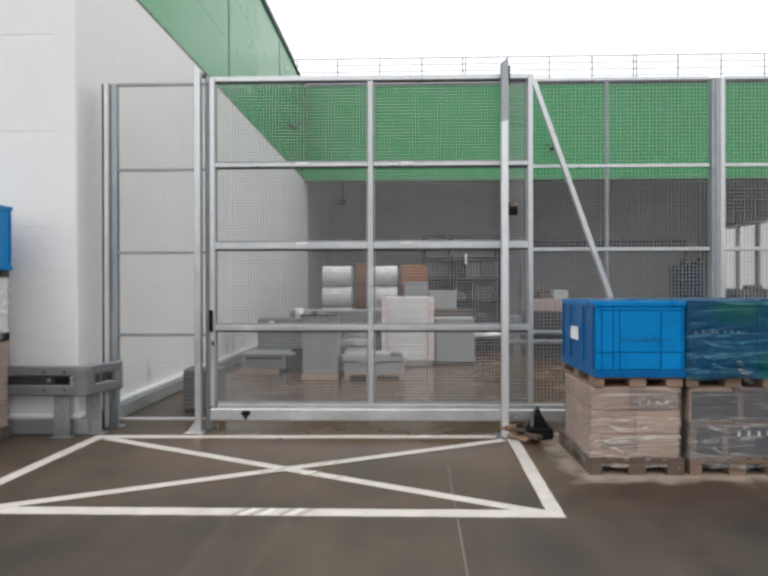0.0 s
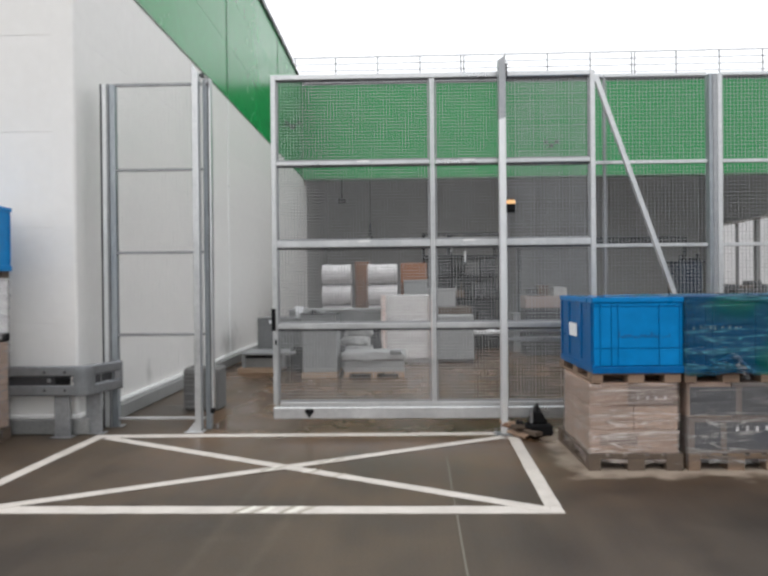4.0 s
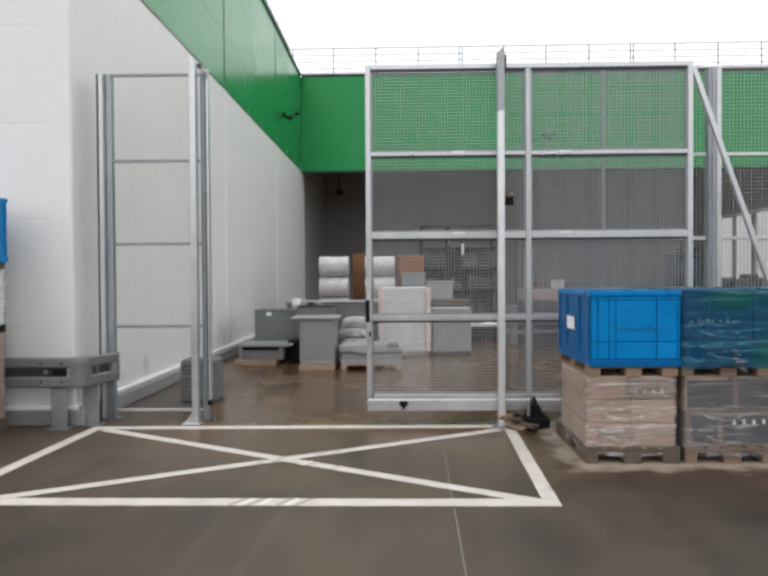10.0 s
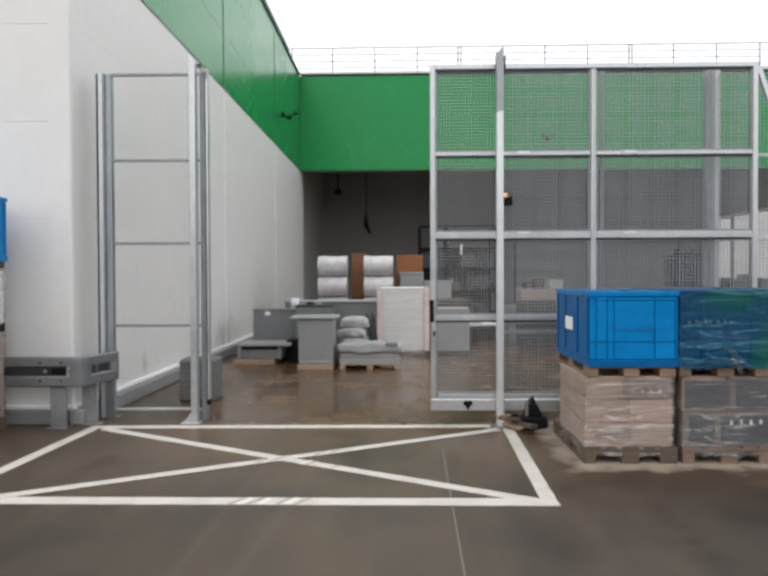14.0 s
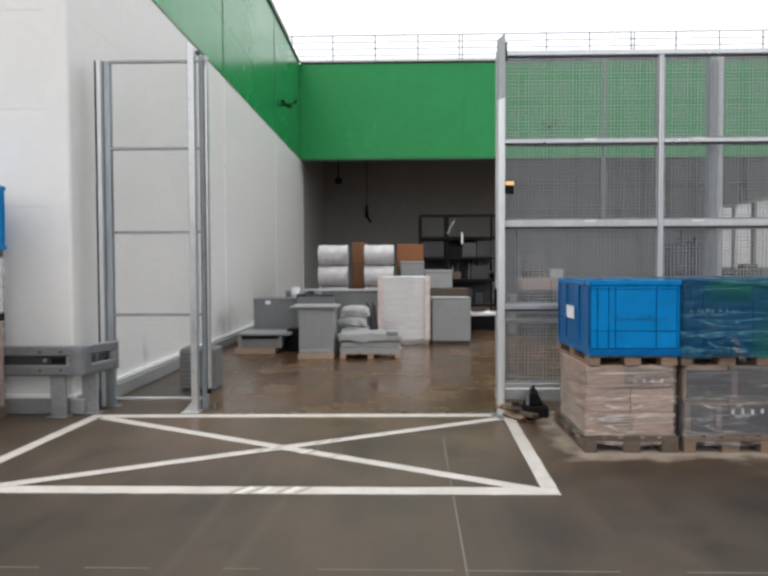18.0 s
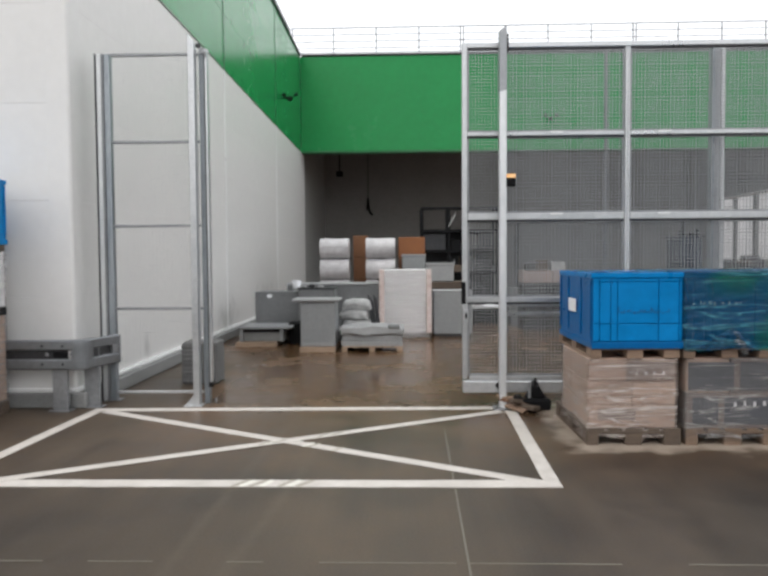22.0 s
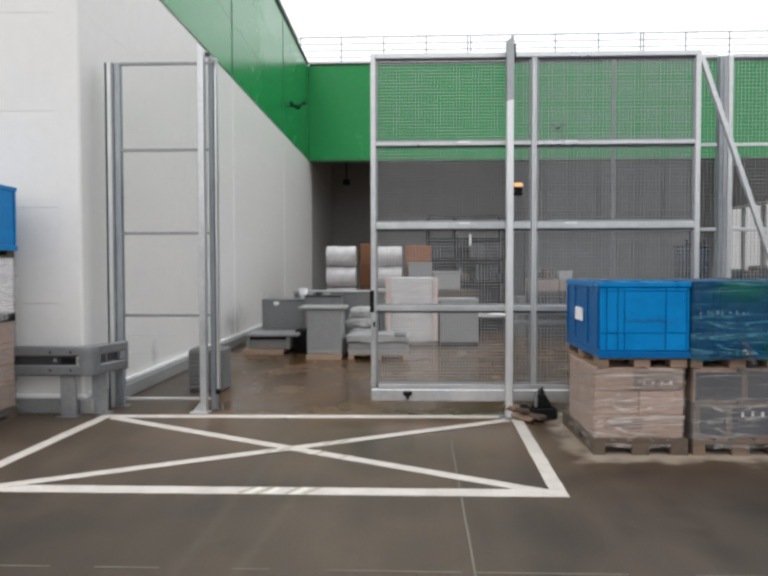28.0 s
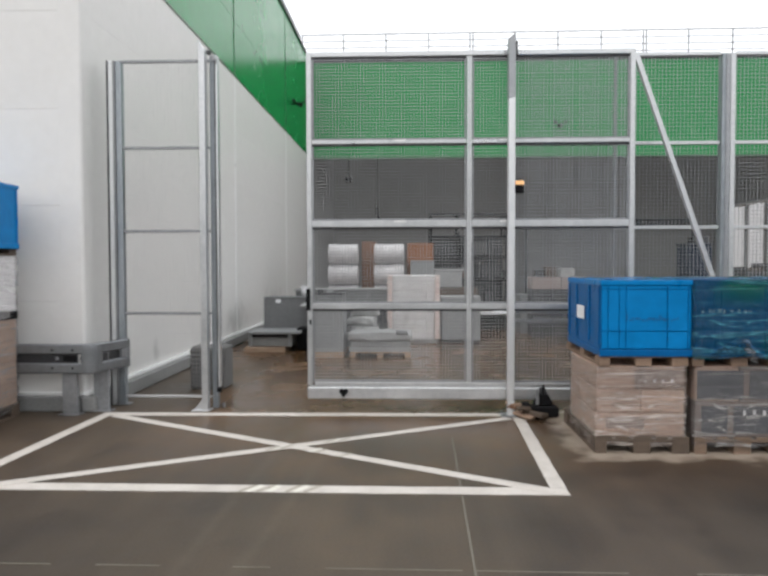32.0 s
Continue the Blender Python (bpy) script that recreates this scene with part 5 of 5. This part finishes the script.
# stacks of white insulation rolls
for sxx in (-2.0, -0.86):
    goods_pallet((sxx - 0.06, 17.0, 0), 0.8, 0.8, M_WOOD_DARK)
    for k in range(4):
        b = bmesh.new()
        vs = rod(b, (0, 0.3, 0.24), (0.72, 0.3, 0.24), 0.265, 22)
        bmesh.ops.subdivide_edges(b, edges=[e for e in b.edges if abs(e.verts[0].co.x - e.verts[1].co.x) > 0.1], cuts=6)
        for v in b.verts:
            v.co.z = 0.24 + (v.co.z - 0.24) * 0.93
            v.co += Vector((0, 0.02 * noise.noise(v.co * 6 + Vector((k, sxx, 0))), 0.014 * noise.noise(v.co * 7 + Vector((sxx, k, 2)))))
        ro = tagged(part("insulation_roll", b, M_ROLL, None, "", False), "white film-wrapped insulation roll in a stack", "roll", "insulation rolls")
        ro.location = (sxx, 17.05, 0.1 + 0.515 * k)
for bx0, z1, w in ((-1.22, 2.22, 0.36), (-0.06, 2.17, 0.68)):
    st = thing("carton_stack", (bx0, 17.9, 0), "tall stack of brown cardboard boxes", "boxes", "brown box stacks")
    for k in range(4):
        box_part("carton", (0, w, 0, 0.6, z1 * k / 4 + 0.001, z1 * (k + 1) / 4 - 0.004), M_ORANGE if w > 0.5 and k == 3 else M_CARD_BROWN, st, 0.01)

for nm, (x, y, w, d, z0, h), mt, lb in (
        ("grey_box", (0.03, 17.2, 0.58, 0.6, 0.0, 1.72), M_GREY_BLOCK, "tall grey steel box behind the cartons"),
        ("timber_crate", (0.65, 16.3, 0.95, 0.8, 0.0, 1.07), M_WOOD_DARK, "rough brown timber crate behind the cabinet"),
        ("grey_box", (0.6, 16.35, 0.64, 0.6, 1.071, 0.44), M_GREY_SLAB, "grey box lying on a timber crate")):
    g = thing(nm, (x, y, z0), lb, "box")
    if nm == "timber_crate":
        for k in range(6):
            box_part("slat", (0, w, 0, 0.03, 0.18 * k + 0.003, 0.18 * (k + 1) - 0.01), mt, g, 0.006)
        box_part("body", (0.01, w - 0.01, 0.031, d, 0, h), mt, g, 0.01)
    else:
        box_part("body", (0, w, 0, d, 0, h), mt, g, 0.02)
        box_part("lid", (-0.01, w + 0.01, -0.01, d + 0.01, h - 0.06, h + 0.002), mt, g, 0.008)

# black racking
rk = thing("storage_rack", (0.56, 19.5, 0), "black steel storage rack partly filled", "rack")
for x in (0, 0.75, 2.1):
    box_part("upright", (x, x + 0.08, 0, 0.06, 0, 3.02), M_BLACK, rk, 0.006)
    box_part("upright", (x, x + 0.06, 0.9, 0.96, 0, 3.02), M_BLACK, rk, 0.006)
for z in (3.0, 2.38, 1.82, 1.2, 0.5):
    box_part("beam", (0.0, 2.16, -0.012, -0.001, z - 0.04, z + 0.04), M_BLACK, rk, 0.004)
    if z < 2.5:
        box_part("shelf", (0.062, 2.098, 0.061, 0.899, z - 0.02, z + 0.01), M_DARK, rk, 0.004)
for x, z, w, h, mt, lb in ((0.15, 0.51, 0.5, 0.5, M_CARD_BROWN, "brown box on the rack"), (0.9, 0.51, 0.6, 0.45, M_DARK, "dark crate on the rack"), (1.45, 1.21, 0.5, 0.4, M_DARK, "dark crate on the rack"), (0.1, 1.832, 0.6, 0.47, M_DARK, "dark steel box on the rack"), (0.84, 1.832, 0.34, 0.3, M_BLACK, "black plastic box on the rack"), (1.2, 1.832, 0.4, 0.42, M_GREY_SHADE, "dark grey box on the rack"), (1.62, 1.832, 0.42, 0.5, M_DARK, "dark steel box on the rack")):
    tagged(box_part("rack_box", (0.56 + x, 0.56 + x + w, 19.6, 20.2, z + 0.002, z + h), mt, bev=0.01), lb, "box", "boxes on the rack")
bm = bmesh.new()
rod(bm, (1.75, 19.45, 2.12), (1.75, 19.45, 2.42), 0.03, 10)
bmesh.ops.translate(bm, verts=bm.verts, vec=(-0.56, -19.5, 0.1))
part("white_tube", bm, M_PAPER, rk, "short white tube tied to the rack")
rng = random.Random(21)
for k in range(10):
    x, z = 0.62 + rng.uniform(0.0, 1.9), rng.choice((0.511, 1.211, 1.211))
    w, h = rng.uniform(0.12, 0.3), rng.uniform(0.12, 0.36)
    tagged(box_part("rack_item", (x, x + w, 19.57, 19.58 + w, z, z + h), rng.choice((M_DARK, M_WOOD_DARK, M_BLACK, M_GREY_DARK, M_DARK)), bev=0.02), "small dark and brown parts box on the rack", "box", "parts boxes on the rack")
for k in range(11):
    b = bmesh.new()
    x = 0.86 + 0.11 * k + rng.uniform(-0.03, 0.03)
    rod(b, (x, 0.2 + 0.03 * (k % 3), 1.211), (x + rng.uniform(-0.04, 0.04), 0.3, 1.211 + rng.uniform(0.35, 0.56)), rng.uniform(0.012, 0.03), 8)
    part("stored_tube", b, (M_DARK, M_GREY_SLAB, M_WOOD_DARK, M_BLACK)[k % 4], rk, "upright tube stored on the shelf")
# backing added to darken the shelf bays
box_part("back_sheet", (0.09, 2.09, 0.86, 0.895, 0.52, 2.37), M_DARK, rk, 0.003, "dark sheet behind the shelves")
b = bmesh.new()
bar(b, (0.78, -0.03, 2.5), (0.98, -0.03, 2.86), 0.02, 0.04)
part("pale_strip", b, M_GREY_SLAB, rk, "pale strip leaning on the rack")
bag = thing("black_crate", (1.78, 17.3, 0), "black plastic crate with white film on top", "crate")
box_part("body", (0, 0.8, 0, 0.6, 0, 0.36), M_BLACK, bag, 0.02)
bm = bmesh.new()
box(bm, -0.03, 0.8, 0.0, 0.5, 0.361, 0.42, 0.02, 2)
bmesh.ops.subdivide_edges(bm, edges=bm.edges[:], cuts=4, use_grid_fill=True)
for v in bm.verts:
    if v.co.z > 0.37:
        v.co += Vector((0.03 * noise.noise(v.co * 14), 0.03 * noise.noise(v.co * 15), 0.1 * noise.noise(v.co * 11) + 0.04 * noise.noise(v.co * 30)))
part("film_heap", bm, M_PAPER, bag, "crumpled white film", False)

# scraps of white film on the wet floor
rng = random.Random(31)
for k in range(6):
    b = bmesh.new()
    bmesh.ops.create_grid(b, x_segments=4, y_segments=4, size=0.5)
    sx_, sy_ = rng.uniform(0.02, 0.06), rng.uniform(0.04, 0.12)
    for v in b.verts:
        v.co = Vector((v.co.x * sx_, v.co.y * sy_, 0.014 + 0.02 * noise.noise(v.co * 6 + Vector((k * 3, 0, 0)))))
    scrap = tagged(part("film_scrap", b, M_BAG), "crumpled scrap of pale film on the wet floor", "scrap", "film scraps")
    scrap.matrix_basis = pose(-2.2 + rng.uniform(-0.3, 0.45), 9.0 + rng.uniform(-0.5, 1.6), 0, 0, 0, rng.uniform(0, 180))

# goods behind the right fence
gp = thing("grey_counter", (1.75, 16.5, 0), "long low grey counter behind the fence", "counter")
box_part("body", (0.85, 3.2, 0, 0.7, 0, 0.9), M_GREY_BLOCK, gp, 0.012)
tp = thing("pink_cartons", (2.72, 15.5, 0), "pinkish cartons stacked on pallets behind the fence", "boxes")
for k in range(5):
    for i in range(2):
        box_part("carton", (0.65 * i, 0.65 * i + 0.64, 0, 0.7, 0.265 * k + 0.001, 0.265 * k + 0.262), M_PINK_DULL if k == 4 else M_DARK, tp, 0.008)
for x, w, z, h, mt in ((2.8, 0.2, 1.325, 0.16, M_DARK), (3.02, 0.24, 1.325, 0.24, M_WOOD_DARK), (3.36, 0.3, 1.325, 0.2, M_BAG)):
    tagged(box_part("small_carton", (x, x + w, 15.6, 15.9, z, z + h), mt, bev=0.01), "small box lying on pinkish cartons", "box", "small boxes behind the fence")
bins = thing("dark_bins", (4.84, 12.5, 0), "stacked dark blue plastic bins behind the fence", "bins")
for k in range(3):
    box_part("bin", (0.1, 0.52, 0, 0.6, 0.66 * k + 0.001, 0.66 * (k + 1) - 0.02), M_NAVY, bins, 0.04)
box_part("lid", (0.08, 0.54, -0.02, 0.62, 1.961, 1.99), M_NAVY, bins, 0.012)
for x, h, r in ((0.2, 0.1, 0.07), (0.36, 0.06, 0.06), (0.47, 0.12, 0.05)):
    bm = bmesh.new()
    rod(bm, (x, 0.15, 1.991), (x, 0.15, 1.991 + h), r, 12, r * 0.8)
    part("canister", bm, M_BLACK, bins, "dark canister on the lid")
rng = random.Random(3)
for k in range(9):
    x, y = 11.2 + rng.uniform(-0.8, 1.7), 24.0 + rng.uniform(-1.2, 1.0)
    w, h = rng.uniform(0.3, 0.7), rng.uniform(1.15, 1.75)
    tagged(box_part("yard_box", (x, x + w, y, y + 0.5, 0, h), rng.choice((M_DARK, M_WOOD_DARK, M_GREY_BLOCK, M_DARK)), bev=0.02), "boxes and dark equipment standing under the canopy", "box", "clutter under the canopy")

# ---- fixtures on the walls ----
def floodlight(at, label, arm):
    f = thing("floodlight", at, label, "floodlight", "floodlights")
    bm = bmesh.new()
    bar(bm, (0, 0, 0), arm, 0.05, 0.05)
    part("wall_arm", bm, M_BLACK, f)
    for s in (-1, 1):
        bm = bmesh.new()
        bar(bm, (0.04 * s, -0.04, 0.0), (0.17 * s, -0.06, 0.06), 0.03, 0.03)
        part("bracket", bm, M_BLACK, f)
        head = bmesh.new()
        vs = box(head, -0.045, 0.045, -0.05, 0.05, -0.04, 0.06, 0.012)
        bmesh.ops.rotate(head, verts=head.verts, cent=(0, 0, 0), matrix=Matrix.Rotation(-0.5 * s, 3, 'Y'))
        bmesh.ops.translate(head, verts=head.verts, vec=(0.2 * s, -0.06, 0.08))
        part("head", head, M_BLACK, f)
    box_part("sensor", (-0.075, 0.075, -0.12, -0.02, -0.1, 0.02), M_BLACK, f, 0.02)
    return f


floodlight((-3.31, 21.2, 6.5), "twin black floodlight on an arm at the green side wall", (-0.285, 0, 0))
floodlight((5.4, Y_FASCIA - 0.1, 6.62), "twin black floodlight on the green fascia", (0, 0.098, 0))
cab_ = thing("hanging_cable", (-1.53, Y_BACK - 0.06, 0), "black cable hanging down the shaded wall", "cable")
bm = bmesh.new()
rod(bm, (0, 0, 4.4), (0.01, 0, Z_CEIL - 0.02), 0.016, 8)
part("cable", bm, M_BLACK, cab_)
bm = bmesh.new()
rod(bm, (0.0, -0.02, 3.95), (0.0, -0.02, 4.5), 0.09, 10, 0.04)
rod(bm, (0.01, -0.02, 3.97), (0.2, -0.02, 3.68), 0.05, 8)
part("plug", bm, M_BLACK, cab_)
jb = thing("junction_box", (-2.6, 30.0, 5.28), "dark junction box hung under the canopy soffit", "junction box")
box_part("body", (-0.15, 0.15, -0.1, 0.1, -0.13, 0.1), M_BLACK, jb, 0.02)
box_part("conduit", (-0.03, 0.03, -0.03, 0.03, 0.101, Z_CEIL - 5.28), M_BLACK, jb, 0.004)


# tented flap of film and its crumpled tail on the wrapped container
flap = thing("film_flap", (2.74, 5.92, 0.87), "tented flap of pale stretch film with a crumpled tail", "film")
b = bmesh.new()
apex = b.verts.new((0.02, -0.035, 0.15))
n = 12
foot = [b.verts.new((-0.25 + 0.48 * i / n, -0.02 + 0.012 * (-1) ** i, -0.02 + 0.012 * math.sin(i * 2.1))) for i in range(n + 1)]
mid = [b.verts.new((0.01 + (f.co.x - 0.01) * 0.5, -0.034 + 0.008 * (-1) ** i, 0.065 + 0.008 * math.sin(i * 1.7))) for i, f in enumerate(foot)]
for i in range(n):
    b.faces.new((foot[i], foot[i + 1], mid[i + 1], mid[i]))
    b.faces.new((mid[i], mid[i + 1], apex))
part("sheet", b, M_FILM_TEAL, flap, "tented teal film", False)
b = bmesh.new()
prev = None
for k in range(10):
    z = 0.135 - 0.024 * k
    wd = 0.012 + 0.02 * abs(math.sin(k * 0.9 + 0.4))
    cx_ = 0.04 + 0.012 * k + 0.012 * math.sin(k * 1.3)
    row = [b.verts.new((cx_ + wd * (i - 2) / 2, -0.048 + 0.016 * math.sin(k * 2.1 + i * 1.9), z + 0.006 * math.sin(i * 2.3 + k))) for i in range(5)]
    if prev:
        for i in range(4):
            b.faces.new((prev[i], prev[i + 1], row[i + 1], row[i]))
    prev = row
part("tail", b, M_FILM_GREY, flap, "crumpled pale film tail")


# ---- the gate slides open, waits and slides shut again ----
def motions():
    # the drum flips to imitate flashing while the gate runs, and rests in between
    spin = [(0.0, 180)]
    for start, period, t0, t1 in ((0.34, 1.281, 0.01, 18.95), (1.16, 1.287, 20.1, 31.9)):
        for k in range(-1, 26):
            for q, a in ((0.252, 0), (0.265, 60), (0.278, 120), (0.29, 180), (0.755, 180), (0.767, 240), (0.778, 300), (0.79, 360)):
                t = start + period * (k + q)
                if t0 < t < t1:
                    spin.append((t, a))
    spin.append((32.0, 0))
    walk(drum, [(t, pose(0.015, 0, 0.108, 0, 0, a % 360)) for t, a in spin])
    walk(gate, [
        (0, pose(-2.129, 7.62, 0)),
        (0.5, pose(-2.042, 7.62, 0)),
        (1, pose(-1.955, 7.62, 0)),
        (1.5, pose(-1.868, 7.62, 0)),
        (2, pose(-1.781, 7.62, 0)),
        (2.5, pose(-1.694, 7.62, 0)),
        (3, pose(-1.607, 7.62, 0)),
        (3.5, pose(-1.519, 7.62, 0)),
        (5.5, pose(-1.160, 7.62, 0)),
        (6, pose(-1.073, 7.62, 0)),
        (6.5, pose(-0.985, 7.62, 0)),
        (7, pose(-0.898, 7.62, 0)),
        (7.5, pose(-0.810, 7.62, 0)),
        (8, pose(-0.722, 7.62, 0)),
        (8.5, pose(-0.635, 7.62, 0)),
        (9, pose(-0.546, 7.62, 0)),
        (9.5, pose(-0.458, 7.62, 0)),
        (10, pose(-0.369, 7.62, 0)),
        (10.5, pose(-0.281, 7.62, 0)),
        (11, pose(-0.192, 7.62, 0)),
        (11.5, pose(-0.102, 7.62, 0)),
        (12, pose(-0.013, 7.62, 0)),
        (12.5, pose(0.077, 7.62, 0)),
        (13, pose(0.166, 7.62, 0)),
        (13.5, pose(0.256, 7.62, 0)),
        (14, pose(0.346, 7.62, 0)),
        (14.5, pose(0.436, 7.62, 0)),
        (16.5, pose(0.808, 7.62, 0)),
        (17, pose(0.896, 7.62, 0)),
        (17.5, pose(0.986, 7.62, 0)),
        (18, pose(1.048, 7.62, 0)),
        (18.5, pose(1.075, 7.62, 0)),
        (19, pose(1.075, 7.62, 0)),
        (19.5, pose(1.071, 7.62, 0)),
        (20, pose(1.026, 7.62, 0)),
        (20.5, pose(0.933, 7.62, 0)),
        (21, pose(0.855, 7.62, 0)),
        (21.5, pose(0.757, 7.62, 0)),
        (22, pose(0.666, 7.62, 0)),
        (22.5, pose(0.576, 7.62, 0)),
        (23, pose(0.484, 7.62, 0)),
        (23.5, pose(0.395, 7.62, 0)),
        (24, pose(0.305, 7.62, 0)),
        (24.5, pose(0.215, 7.62, 0)),
        (25, pose(0.125, 7.62, 0)),
        (25.5, pose(0.034, 7.62, 0)),
        (27.5, pose(-0.315, 7.62, 0)),
        (28, pose(-0.405, 7.62, 0)),
        (28.5, pose(-0.495, 7.62, 0)),
        (29, pose(-0.586, 7.62, 0)),
        (29.5, pose(-0.676, 7.62, 0)),
        (30, pose(-0.766, 7.62, 0)),
        (30.5, pose(-0.855, 7.62, 0)),
        (31, pose(-0.945, 7.62, 0)),
        (31.5, pose(-1.033, 7.62, 0)),
        (32, pose(-1.120, 7.62, 0)),
    ])


motions()
